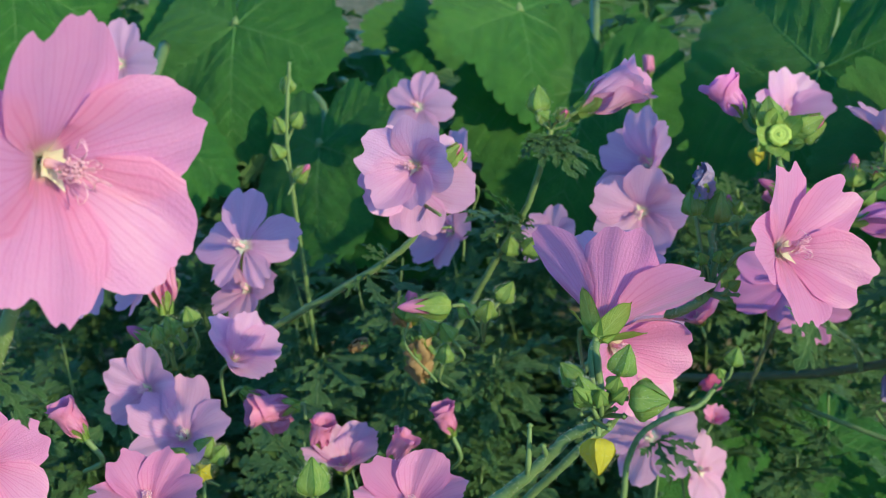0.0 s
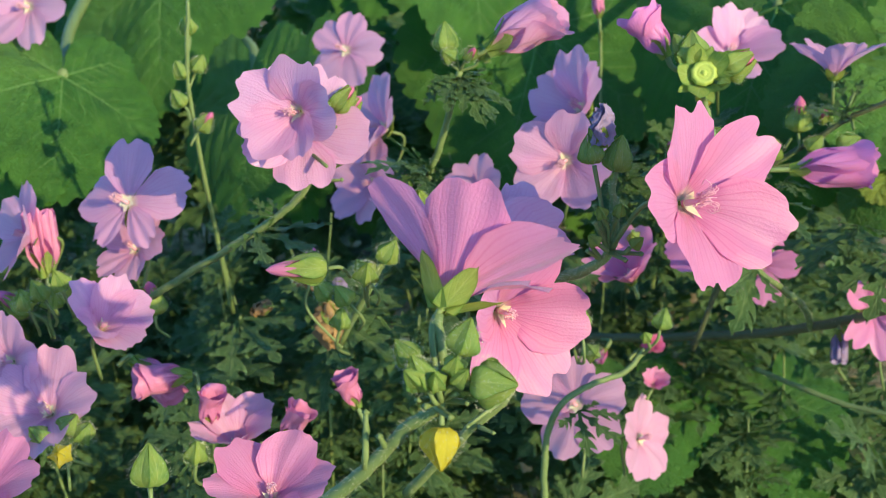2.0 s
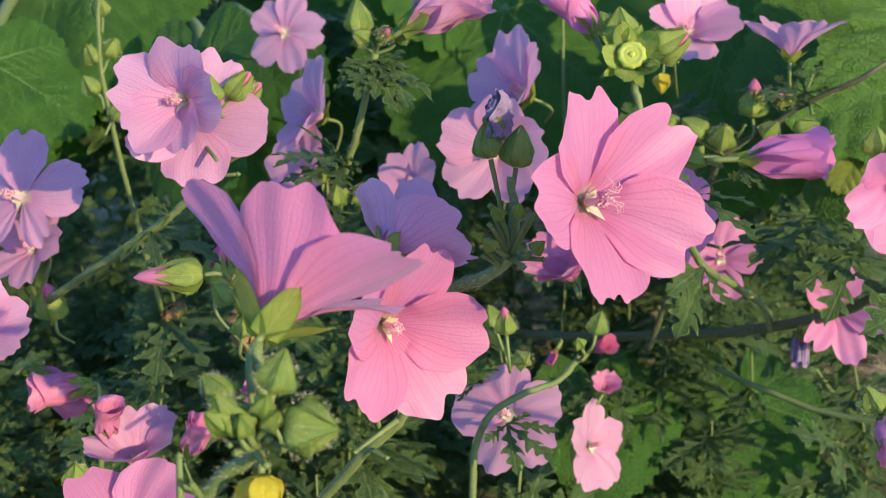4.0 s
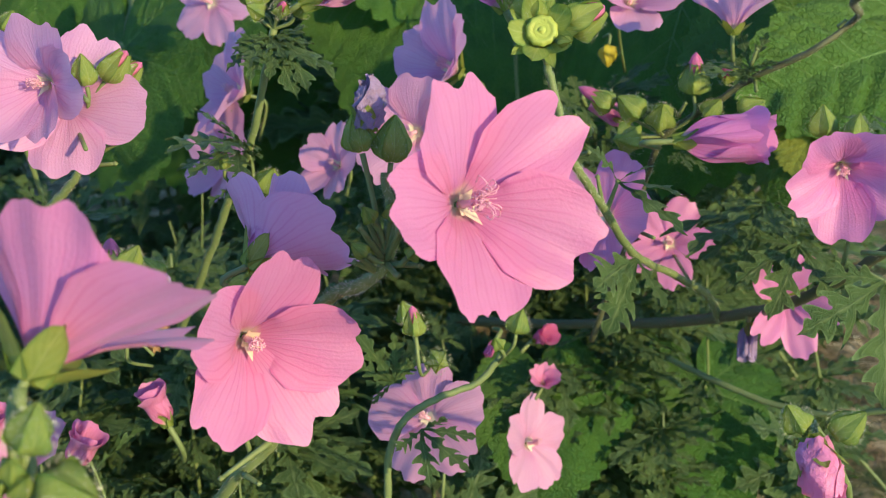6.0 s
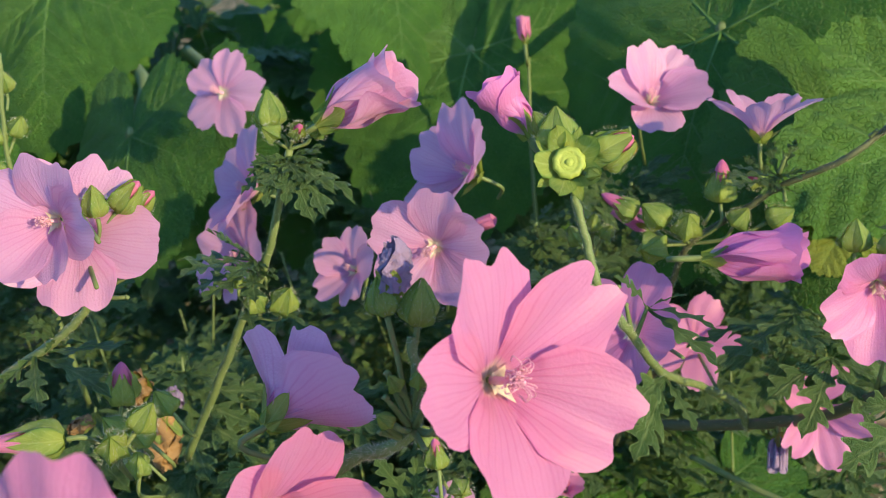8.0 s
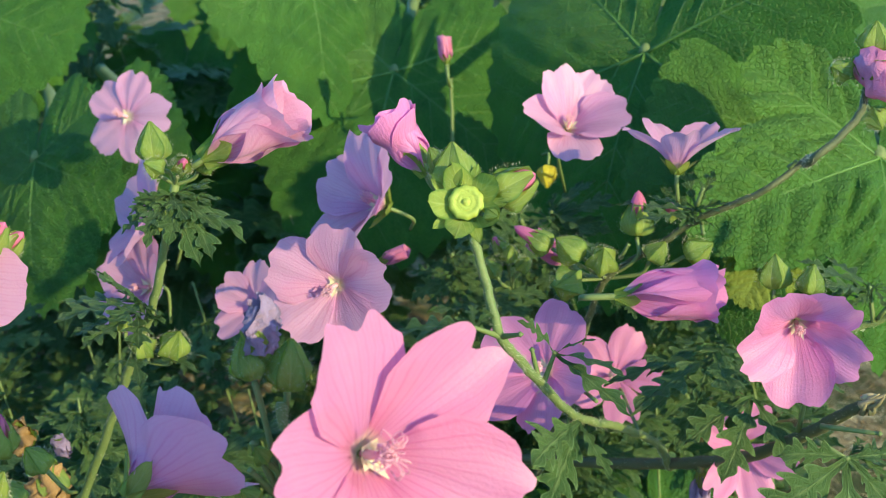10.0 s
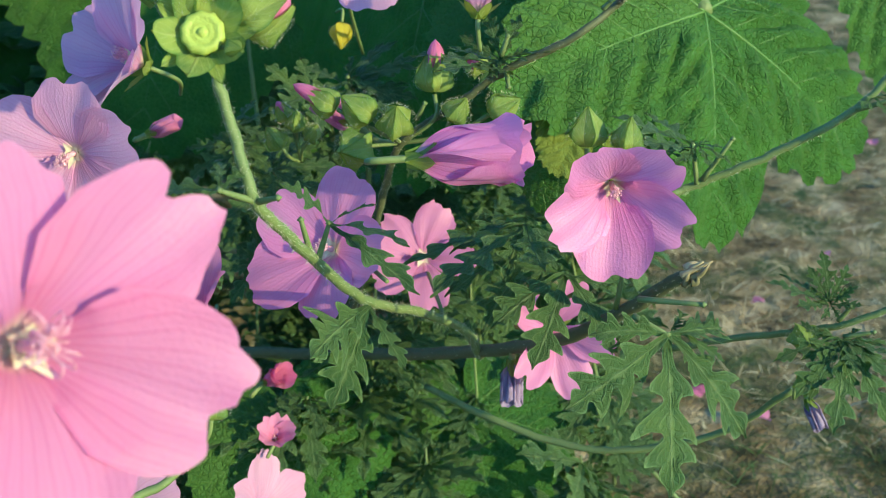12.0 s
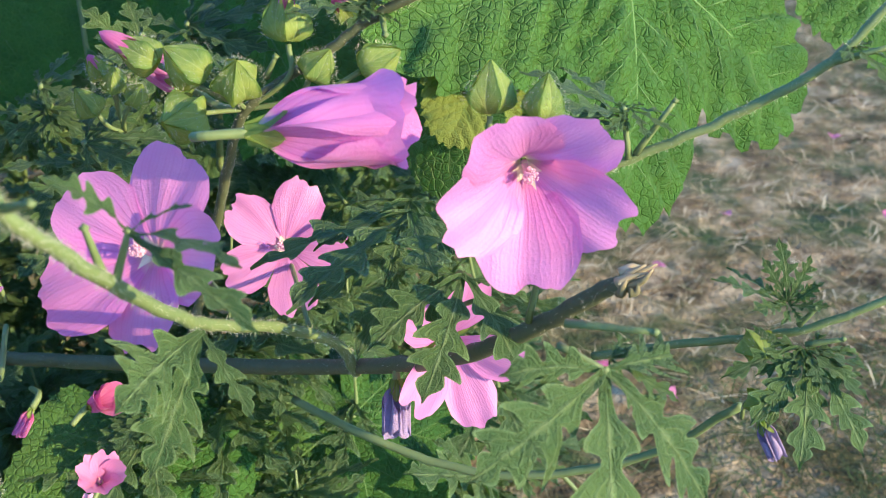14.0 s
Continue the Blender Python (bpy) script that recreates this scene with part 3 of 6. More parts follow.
def large_leaf(c, n, tip, size, label, seed=0, mat=None, lobes=5, back=None, cut=0.16, side=1.0, fine=False):
    """A broad shallow-lobed leaf; c: where its stalk joins, tip: the way its middle rib runs."""
    rng = np.random.default_rng(seed)
    m = frame_of(c, n, tip)
    e = new("large_leaf")
    e.matrix_basis = m
    tagged(e, label, "leaf", "large leaves")
    ribs = [(-2.15, 0.62 * side), (-1.12, 0.84 * side), (0.0, 1.0), (1.12, 0.84 * side), (2.15, 0.62 * side)]
    ph = rng.uniform(0, 6.28, 4)

    def reach(a):
        r = 0.0
        for ra, rl in ribs:
            r = max(r, rl * (1 - cut * 4.2 * min(1, abs(a - ra) / 1.0) ** 1.6 * 0.55))
        sinus = min(1.0, (math.pi - abs(a)) / 0.42)
        return r * (0.12 + 0.88 * sinus**0.6) * (1 + 0.022 * math.sin(46 * a + ph[0]) + 0.014 * math.sin(87 * a + ph[1]))

    def height(r, a):
        near = min(ribs, key=lambda q: abs(a - q[0]))[0]
        x, y = r * math.cos(a - near), r * abs(math.sin(a - near))
        pillow = abs(math.sin(math.pi * ((x - 0.88 * y) * 5.6 + 0.12 * math.sin(9 * a + ph[1])))) ** 0.7 * (0.6 + 0.4 * abs(math.sin(math.pi * (y * 10 + 0.3 * math.sin(21 * x + ph[0])))) ** 0.6)
        quilt = (0.056 if fine else 0.014) * pillow * min(1, 9 * y) * min(1, 4 * r) + 0.036 * min(y, 0.25)
        bend = -0.26 * r * r * (0.6 + 0.4 * math.cos(a)) + 0.05 * r * math.sin(3 * a + ph[2]) + 0.03 * r * math.sin(5 * a + ph[3])
        return quilt + bend

    na, nr = (260, 64) if fine else (180, 26)
    b = Bag()
    pts, uv = np.zeros((nr, na, 3)), np.zeros((nr, na, 2))
    for j in range(na):
        a = -math.pi + 2 * math.pi * j / (na - 1)
        R = reach(a)
        for i in range(nr):
            r = R * i / (nr - 1)
            pts[i, j] = (size * r * math.cos(a), size * r * math.sin(a), size * height(r, a))
            uv[i, j] = (0.12 + r * 0.3, 0.2 + 0.02 * a)
    b.grid(pts, uv)
    blade = part("blade", b.mesh("blade", mat or BIGLEAF), e)
    for ra, rl in ribs:
        b = Bag()
        rs = np.linspace(0.0, 0.95 * reach(ra), 16)
        line = np.array([(size * r * math.cos(ra), size * r * math.sin(ra), size * (height(r, ra) - 0.001)) for r in rs])
        b.tube(line, np.linspace(0.0072, 0.0012, 16) * size, 6)
        for k in range(1, 7):
            r0 = reach(ra) * k / 7.6
            for s in (-1, 1):
                q = []
                for f in np.linspace(0, 1, 8):
                    x, y = r0 + 0.30 * rl * f * (1 - 0.35 * k / 7), s * 0.34 * rl * f * (1.05 - 0.6 * k / 7)
                    r, a = math.hypot(x, y), ra + math.atan2(y, x)
                    if abs(a) < 3.0 and r < 0.96 * reach(a):
                        q.append((size * r * math.cos(a), size * r * math.sin(a), size * (height(r, a) - 0.0005)))
                if len(q) > 2:
                    b.tube(np.array(q), np.linspace(0.0030, 0.0008, len(q)) * size, 5)
        part("vein", b.mesh("vein", BIGVEIN), blade, "pale raised leaf vein")
    if back is not None:
        p = local(m, back)
        q = spline([(0, 0, 0), p * 0.3 + np.array([-0.02, 0, -0.01]), p], 14)
        b = Bag()
        b.tube(q, np.linspace(0.003, 0.0042, 14), 8)
        part("leaf_stalk", b.mesh("leaf_stalk", STEM), e)
    return e


def dry_flower(c, n, size, label, seed=0, mat=None, rough=1.0):
    """A withered flower: its petals twisted into a crumpled plug."""
    rng = np.random.default_rng(seed)
    e = new("withered_flower")
    e.matrix_basis = frame_of(c, n)
    tagged(e, label, "flower", "withered flowers")
    for k in range(4):
        pts = np.zeros((12, 9, 3))
        for i, u in enumerate(np.linspace(0, 1, 12)):
            rad = size * (0.26 + 0.18 * math.sin(math.pi * u) - 0.10 * u) * (1 - 0.12 * k)
            for j, v in enumerate(np.linspace(-1, 1, 9)):
                a = k * 1.6 + v * 1.3 + 2.2 * u
                r = rad * (1 + rough * (0.30 * math.sin(5 * a + 6 * u + k) + 0.14 * math.sin(13 * a - 9 * u)) + (1 - rough) * 0.25 * v * (0.4 + u)) + rough**2 * size * rng.uniform(-0.04, 0.04)
                pts[i, j] = (r * math.cos(a), r * math.sin(a), size * (u * (1.25 - 0.12 * k)) + size * 0.03 * math.sin(9 * v))
        b = Bag()
        b.grid(pts)
        part("petal", b.mesh("petal", mat or DRY_PETAL), e)
    sepal_set(e, rng, 0.75 * size, 60, 66, 0.45, SEPAL, -0.1 * size, 0.3, "green hairy sepal")
    return e


def cut_end(a, z):
    """The dry splintered tip of a cut branch."""
    rng = np.random.default_rng(3)
    a, z = np.array(a), np.array(z)
    e = new("splintered_branch_tip")
    e.matrix_basis = Matrix.Translation(a)
    tagged(e, "dry splintered pale tip of a cut mallow branch", "branch tip")
    for k in range(7):
        d = (z - a) * rng.uniform(0.5, 1.1) + rng.normal(size=3) * 0.0010
        o = rng.normal(size=3) * 0.0010
        b = Bag()
        b.tube(spline([o, o + d * 0.5 + rng.normal(size=3) * 0.0004, o * 0.3 + d], 7), np.linspace(0.0012, 0.0002, 7), 6)
        part("splinter", b.mesh("splinter", STRAW), e)
    return e


# ---- the things ----

# flowers along the walk, with the stems that carry them
mallow_flower((-0.1496, 0.0860, 0.4336), (0.80, -0.59, -0.08), (0.04, -0.09, 1.00), 0.0225, 0.63, "wide open pink mallow flower with dark petal veins in sunlight", (-0.1627, 0.0859, 0.4005), 101, petals=((3, -3, 1.00), (0, 0, 1.00), (2, 1, 1.01), (-1, 0, 1.01), (-5, 2, 0.97)), width=0.42, curly=True)
mallow_stem([(-0.2000, 0.1600, 0.0000), (-0.1780, 0.0964, 0.3685), (-0.1661, 0.0893, 0.3952), (-0.1578, 0.0860, 0.4101), (-0.1567, 0.0925, 0.4217)], 0.0016, 0.0012, "hairy green mallow stem under an open pink flower", STEM, 500, 102, (
    ((-0.1647, 0.0881, 0.3977), (-0.1561, 0.0838, 0.3911), (0.28, -0.33, 0.90), 1), ), ())
mallow_flower((-0.0062, 0.2356, 0.3687), (0.69, -0.69, 0.21), (-0.26, 0.04, 0.97), 0.0231, 0.61, "large open pink mallow flower with a curled stamen column in sunlight", (-0.0229, 0.2514, 0.3514), 103, curly=True, petals=((0, -7, 0.98), (-6, -7, 0.93), (1, 3, 0.94, 1.1), (4, 10, 1.03), (2, -2, 1.06, 0.95)), width=0.41)
mallow_flower((-0.0533, 0.2427, 0.3403), (0.66, -0.75, 0.00), (0.28, 0.25, 0.93), 0.0200, 0.76, "open pink mallow flower half shaded by its neighbours", (-0.0570, 0.2483, 0.3076), 104, petals=((5, -2, 0.99), (0, 0, 1.00), (1, -2, 0.99), (2, 1, 1.01), (-7, 6, 1.01)), width=0.42)
mallow_flower((-0.0596, 0.1608, 0.3741), (0.38, 0.67, 0.63), (-0.88, 0.07, 0.46), 0.0202, 0.83, "open pink mallow flower turned upward showing its green calyx", (-0.0615, 0.1524, 0.3612), 105, sepals=0.55, petals=((0, -3, 1.04, 0.85), (3, 5, 0.94), (-3, -2, 1.02), (0, 0, 1.00), (0, 0, 1.00)), width=0.35)
mallow_flower((-0.0543, 0.2621, 0.3489), (0.63, 0.70, 0.34), (-0.78, 0.56, 0.28), 0.0151, 1.11, "lilac shaded mallow flower turned away with its calyx showing", (-0.0417, 0.2664, 0.3339), 106, sepals=0.6, petals=((1, -15, 1.00), (-1, 10, 0.95), (7, -7, 0.99), (-6, 2, 1.06, 0.5), (0, 0, 1.00)), width=0.62, mat=PETAL_PALE)
mallow_flower((-0.1128, 0.3150, 0.3810), (-0.37, -0.92, 0.13), (0.25, 0.03, 0.97), 0.0168, 0.67, "open pink mallow flower with one petal in shade", (-0.1007, 0.3057, 0.3775), 107, petals=((-9, -4, 1.03), (8, -2, 1.07), (-3, 3, 0.99), (2, 4, 0.88), (2, -5, 1.00)), width=0.50, mat=PETAL_PALE)
mallow_flower((-0.1170, 0.3330, 0.3700), (0.25, -0.80, 0.45), (0.49, 0.53, 0.69), 0.0215, 0.45, "open pink mallow flower behind another on one stem", (-0.1057, 0.3112, 0.3640), 108, mat=PETAL_PALE)
mallow_flower((-0.0284, 0.3937, 0.3407), (-0.37, -0.92, 0.15), (0.19, 0.09, 0.98), 0.0195, 0.41, "open pale pink mallow flower crossed by shade", (-0.0301, 0.4255, 0.3058), 109, petals=((-10, 1, 0.98), (3, 0, 1.02), (-7, 2, 1.01), (12, -4, 0.95), (3, -3, 1.01)), width=0.50, mat=PETAL_PALE)
mallow_flower((-0.1337, 0.5649, 0.3607), (-0.33, -0.88, 0.35), (0.34, 0.23, 0.91), 0.0205, 0.08, "small pale pink mallow flower before dark leaves", (-0.1437, 0.6262, 0.3024), 110, petals=((0, -2, 0.97), (-2, -2, 0.99), (-1, -3, 0.99), (2, -1, 1.00), (1, -4, 1.04)), mat=PETAL_PALE)
mallow_flower((0.0473, 0.4868, 0.3593), (0.28, -0.62, 0.73), (-0.56, 0.52, 0.65), 0.0191, 0.77, "pale pink mallow flower with a white throat", (0.0480, 0.5243, 0.3254), 111, petals=((-7, 7, 0.99), (-1, -1, 1.00), (-3, -8, 1.02), (9, 7, 1.03), (1, -2, 0.96)), mat=PETAL_PALE)
mallow_flower((0.1005, 0.3734, 0.3279), (-0.11, -0.97, -0.22), (-0.51, -0.14, 0.85), 0.0179, 0.85, "nodding pink mallow flower with a deep green throat", (0.0990, 0.3848, 0.3304), 112, hook=10, petals=((-7, 0, 0.99), (-1, 5, 0.98), (3, 0, 1.05), (0, -1, 0.97), (5, -4, 0.99)), width=0.42, mat=PETAL_MAGENTA)
mallow_flower((0.0319, 0.3963, 0.3067), (-0.55, -0.63, 0.55), (0.48, 0.30, 0.82), 0.0209, 0.38, "lilac mallow flower half hidden by leaves", (0.0440, 0.3709, 0.3082), 113, petals=((-2, -4, 0.99), (8, 0, 0.99), (-1, 2, 1.09, 1.1), (-2, 0, 0.95), (-4, 2, 0.99)), width=0.42, mat=PETAL_MAGENTA)
mallow_flower((0.0611, 0.4839, 0.2623), (-0.10, -0.85, 0.50), (0.44, 0.40, 0.70), 0.0192, 0.25, "pale lilac mallow flower in the shade of leaves", (0.0623, 0.4272, 0.2684), 114, width=0.35, mat=PETAL_MAGENTA)
mallow_flower((0.0938, 0.4207, 0.2639), (0.09, -0.99, 0.08), (0.40, 0.11, 0.91), 0.0182, 0.65, "pale pink mallow flower hanging below a dark branch", (0.0962, 0.3962, 0.2870), 115, petals=((7, -4, 1.00), (-10, -3, 1.00), (8, 8, 0.97), (4, -5, 1.04), (-7, 12, 1.01)), width=0.27, mat=PETAL_MAGENTA)
mallow_flower((-0.0294, 0.3600, 0.2545), (-0.33, -0.68, 0.60), (0.01, 0.65, 0.70), 0.0205, 0.05, "pale pink mallow flower low among the leaves", (-0.0284, 0.3640, 0.2221), 116, petals=((6, -6, 0.97), (3, 3, 1.04), (1, -9, 1.02), (3, 0, 1.00), (-8, -1, 0.95)), width=0.45, mat=PETAL_PALE)
mallow_flower((-0.1903, 0.3684, 0.3397), (-0.28, -0.77, 0.57), (0.09, 0.60, 0.80), 0.0235, 0.05, "pink mallow flower with a torn sunlit petal", (-0.1989, 0.3812, 0.3104), 117, petals=((0, 5, 1.02), (5, -9, 0.98), (0, 0, 0.80, 0.7), (0, 0, 0.85, 0.7), (-6, -9, 1.02)), mat=PETAL_PALE)
mallow_flower((-0.0178, 0.4512, 0.3465), (-0.72, -0.40, 0.55), (0.42, 0.54, 0.73), 0.0230, 0.70, "lilac mallow flower seen from its side", (-0.0116, 0.4777, 0.3294), 118, mat=PETAL_PALE)
mallow_flower((-0.1079, 0.4967, 0.3330), (-0.75, -0.35, 0.55), (0.30, 0.30, 0.90), 0.0225, 0.55, "lilac mallow flower in shade facing sideways", (-0.1069, 0.5051, 0.3108), 119, mat=PETAL_PALE)
mallow_flower((-0.1142, 0.4929, 0.3083), (-0.60, -0.60, 0.40), (0.20, 0.30, 0.90), 0.0215, 0.50, "lilac mallow flower in shade behind a stem", (-0.1106, 0.4980, 0.2913), 120, mat=PETAL_PALE)
mallow_flower((0.0756, 0.4171, 0.3615), (0.10, 0.15, 0.98), (0.80, -0.40, 0.10), 0.0168, 0.85, "small lilac mallow flower seen from the side", (0.0758, 0.4188, 0.3508), 121, hook=25, width=0.28, mat=PETAL_PALE)
mallow_flower((-0.0013, 0.4337, 0.2013), (0.75, -0.55, 0.30), (0.20, 0.30, 0.90), 0.0190, 0.30, "pale lilac mallow flower deep between stems", (-0.0068, 0.4366, 0.1814), 122, mat=PETAL_PALE)
mallow_flower((-0.0639, 0.4467, 0.3148), (-0.50, -0.60, 0.50), (0.20, 0.30, 0.90), 0.0150, 0.50, "small lilac mallow flower in deep shade", (-0.0637, 0.4527, 0.3013), 123, mat=PETAL_PALE)
furled_flower((0.0530, 0.3800, 0.3360), (0.96, -0.24, 0.06), 0.0310, "half-open pink mallow flower with rolled petals", (0.0498, 0.4064, 0.3263), 124, e=(80, 73), sepals=0.28, width=0.52, mat=PETAL_MAGENTA)
furled_flower((-0.0539, 0.3619, 0.3897), (0.88, -0.09, 0.46), 0.0295, "half-open pink mallow flower lit from the side", (-0.0629, 0.3668, 0.3848), 125, e=(78, 71), sepals=0.42, width=0.54, mat=PETAL_PALE)
furled_flower((0.0030, 0.3410, 0.3872), (-0.50, 0.20, 0.84), 0.0190, "half-open pink mallow flower behind a seed head", (0.0135, 0.3380, 0.3800), 126, e=(74, 64), mat=PETAL_MAGENTA)
dry_flower((0.0640, 0.2457, 0.3078), (0.24, -0.70, -0.67), 0.0125, "unopened rose-pink mallow flower with crumpled petals", 18, ROSE, 0.55)
mallow_bud((0.0689, 0.2464, 0.3086), (0.71, -0.14, 0.69), 0.0085, "closed green mallow bud with keeled sepals", (0.0665, 0.2541, 0.3067), 127, tip=0)
mallow_bud((0.0627, 0.2492, 0.3089), (-0.45, -0.17, 0.88), 0.0075, "closed green mallow bud with keeled sepals", (0.0665, 0.2541, 0.3067), 128, tip=0)
mallow_stem([(0.0931, 0.3125, 0.2257), (0.0799, 0.2765, 0.2769), (0.0665, 0.2541, 0.3067), (0.0642, 0.2467, 0.3075)], 0.0011, 0.0009, "thin hairy mallow stem under a rose-pink flower", STEM, 150, 129, (), ())
dry_flower((0.1112, 0.3552, 0.4034), (0.52, -0.73, -0.45), 0.0135, "rose-pink crumpled mallow flower at a stem end", 19, ROSE, 0.55)
mallow_bud((0.1143, 0.3569, 0.4047), (0.08, 0.01, 1.00), 0.0075, "closed green mallow bud with keeled sepals", (0.1134, 0.3568, 0.3985), 130, tip=0, fat=0.5)
mallow_bud((0.1191, 0.3564, 0.4031), (0.79, 0.01, 0.61), 0.0070, "closed green mallow bud with keeled sepals", (0.1134, 0.3568, 0.3985), 131, tip=0, fat=0.5)
mallow_bud((0.1075, 0.3550, 0.4000), (-0.76, -0.46, 0.46), 0.0060, "closed green mallow bud with keeled sepals", (0.1134, 0.3568, 0.3985), 132, tip=0, fat=0.5)
mallow_bud((0.1127, 0.3520, 0.3907), (0.17, -0.84, -0.51), 0.0060, "closed green mallow bud with keeled sepals", (0.1134, 0.3568, 0.3985), 133, tip=0, fat=0.5)
furled_flower((-0.1953, 0.3612, 0.2800), (0.75, -0.34, -0.57), 0.0240, "rolled pink mallow flower fading low down", (-0.2019, 0.3602, 0.2784), 134, e=(84, 78))
furled_flower((-0.2265, 0.3694, 0.3134), (-0.11, 0.30, 0.95), 0.0260, "rolled lilac mallow flower standing upright", (-0.2276, 0.3740, 0.2953), 135, e=(86, 82))
furled_flower((-0.1716, 0.3497, 0.2780), (-0.92, -0.39, 0.09), 0.0220, "rolled pink mallow flower beside its calyx", (-0.1682, 0.3480, 0.2725), 136, e=(80, 70))
mallow_flower((-0.1995, 0.2918, 0.2919), (-0.10, -0.60, 0.75), (0.10, 0.30, 0.90), 0.0190, 0.60, "open pink mallow flower low in the clump", (-0.2040, 0.3056, 0.2685), 137, mat=PETAL_PALE)
mallow_flower((-0.2150, 0.3049, 0.3054), (-0.30, -0.80, 0.30), (0.30, 0.30, 0.90), 0.0165, 0.40, "pale pink mallow flower among buds", (-0.2144, 0.3206, 0.2872), 138, mat=PETAL_PALE)
mallow_flower((-0.1823, 0.3003, 0.3169), (0.50, -0.50, 0.60), (0.30, 0.30, 0.90), 0.0125, 1.30, "half-open lilac mallow flower among buds", (-0.1903, 0.3140, 0.2938), 139, mat=PETAL_PALE)
mallow_flower((-0.1919, 0.3734, 0.3197), (-0.30, -0.60, 0.70), (0.30, 0.30, 0.90), 0.0165, 0.30, "pale lilac mallow flower speckled with shade", (-0.1928, 0.3679, 0.3007), 140, mat=PETAL_PALE)
mallow_flower((-0.1907, 0.2219, 0.3004), (0.10, -0.20, 0.97), (0.30, 0.30, 0.90), 0.0165, 0.70, "pink mallow flower opening upward low down", (-0.1950, 0.2370, 0.2816), 141)
mallow_flower((-0.1508, 0.3280, 0.2590), (0.00, -0.20, 0.95), (0.30, 0.30, 0.90), 0.0150, 0.90, "pair of lilac pink mallow petals low in shade", (-0.1587, 0.3507, 0.2312), 142, mat=PETAL_PALE)
mallow_flower((-0.1127, 0.2175, 0.2996), (0.10, -0.20, 0.97), (0.30, 0.30, 0.90), 0.0160, 0.70, "pink mallow flower low before the stems", (-0.1198, 0.2318, 0.2786), 143)
mallow_flower((-0.2300, 0.3727, 0.3277), (-0.70, -0.50, 0.40), (0.30, 0.30, 0.90), 0.0190, 0.50, "lilac mallow flower in shade", (-0.2334, 0.3869, 0.3056), 144, mat=PETAL_PALE)
mallow_flower((-0.3045, 0.5880, 0.3907), (-0.20, -0.90, 0.30), (0.30, 0.30, 0.90), 0.0240, 0.30, "pale lilac mallow flower far back", (-0.3162, 0.6188, 0.3585), 145, mat=PETAL_PALE)
mallow_flower((-0.2693, 0.4010, 0.3241), (-0.20, -0.90, 0.30), (0.30, 0.30, 0.90), 0.0220, 0.40, "pink mallow flower at the edge of the clump", (-0.2790, 0.4129, 0.2981), 146, mat=PETAL_PALE)
mallow_flower((-0.2116, 0.1697, 0.3425), (0.60, -0.70, 0.20), (0.00, 0.00, 1.00), 0.0150, 0.50, "pink mallow flower beside a hairy stem", (-0.2259, 0.1838, 0.3229), 147)
mallow_flower((-0.0052, 0.3937, 0.2901), (-0.30, -0.30, 0.90), (0.30, 0.30, 0.90), 0.0140, 1.20, "crumpled violet mallow flower", (-0.0025, 0.4136, 0.2858), 148)
mallow_flower((0.0065, 0.4387, 0.2237), (0.20, -0.50, 0.80), (0.30, 0.30, 0.90), 0.0060, 1.30, "pink mallow flower low in shade", (0.0035, 0.4370, 0.2187), 149)

# buds and seed heads
mallow_bud((-0.0566, 0.1479, 0.3689), (0.37, 0.03, 0.93), 0.0072, "closed green mallow bud with keeled sepals", (-0.0609, 0.1532, 0.3575), 150, tip=0)
mallow_bud((-0.0626, 0.1465, 0.3630), (-0.33, -0.14, 0.93), 0.0074, "closed green mallow bud with keeled sepals", (-0.0609, 0.1532, 0.3575), 151, tip=0)
mallow_bud((-0.0542, 0.1455, 0.3642), (0.94, -0.34, 0.06), 0.0085, "closed green mallow bud with keeled sepals", (-0.0609, 0.1532, 0.3575), 152, tip=0, fat=0.5)
mallow_bud((-0.0650, 0.1515, 0.3656), (-0.61, 0.21, 0.77), 0.0060, "closed green mallow bud with keeled sepals", (-0.0609, 0.1532, 0.3575), 153, tip=0)
mallow_bud((-0.0611, 0.1506, 0.3528), (-0.05, -0.42, -0.91), 0.0080, "yellow fading mallow bud hanging down", (-0.0609, 0.1532, 0.3575), 154, tip=0, mat=SEPAL_YELLOW, fat=0.46)
mallow_stem([(-0.0954, 0.1619, 0.3257), (-0.0798, 0.1571, 0.3390), (-0.0676, 0.1540, 0.3518), (-0.0609, 0.1532, 0.3575), (-0.0608, 0.1579, 0.3728)], 0.0016, 0.001, "hairy green mallow stem carrying a cluster of buds", STEM, 700, 155, (), (((-0.0724, 0.1549, 0.3464), (-0.0733, 0.1530, 0.3503)), ((-0.0770, 0.1553, 0.3423), (-0.0761, 0.1570, 0.3535)), ((-0.0609, 0.1532, 0.3575), (-0.0633, 0.1463, 0.3594)), ((-0.0609, 0.1532, 0.3575), (-0.0577, 0.1455, 0.3620)), ((-0.0609, 0.1532, 0.3575), (-0.0557, 0.1460, 0.3600)), ((-0.0609, 0.1532, 0.3575), (-0.0647, 0.1484, 0.3598)), ((-0.0620, 0.1527, 0.3561), (-0.0590, 0.1468, 0.3568)), ))
mallow_bud((-0.0606, 0.1448, 0.3638), (-0.04, -0.52, 0.85), 0.0046, "tiny green mallow bud", (-0.0609, 0.1532, 0.3575), 156, tip=0)
mallow_bud((-0.0575, 0.1453, 0.3644), (0.53, -0.44, 0.72), 0.0046, "tiny green mallow bud", (-0.0609, 0.1532, 0.3575), 157, tip=0)
mallow_bud((-0.0583, 0.1459, 0.3665), (0.34, -0.49, 0.81), 0.0046, "tiny green mallow bud", (-0.0609, 0.1532, 0.3575), 158, tip=0)
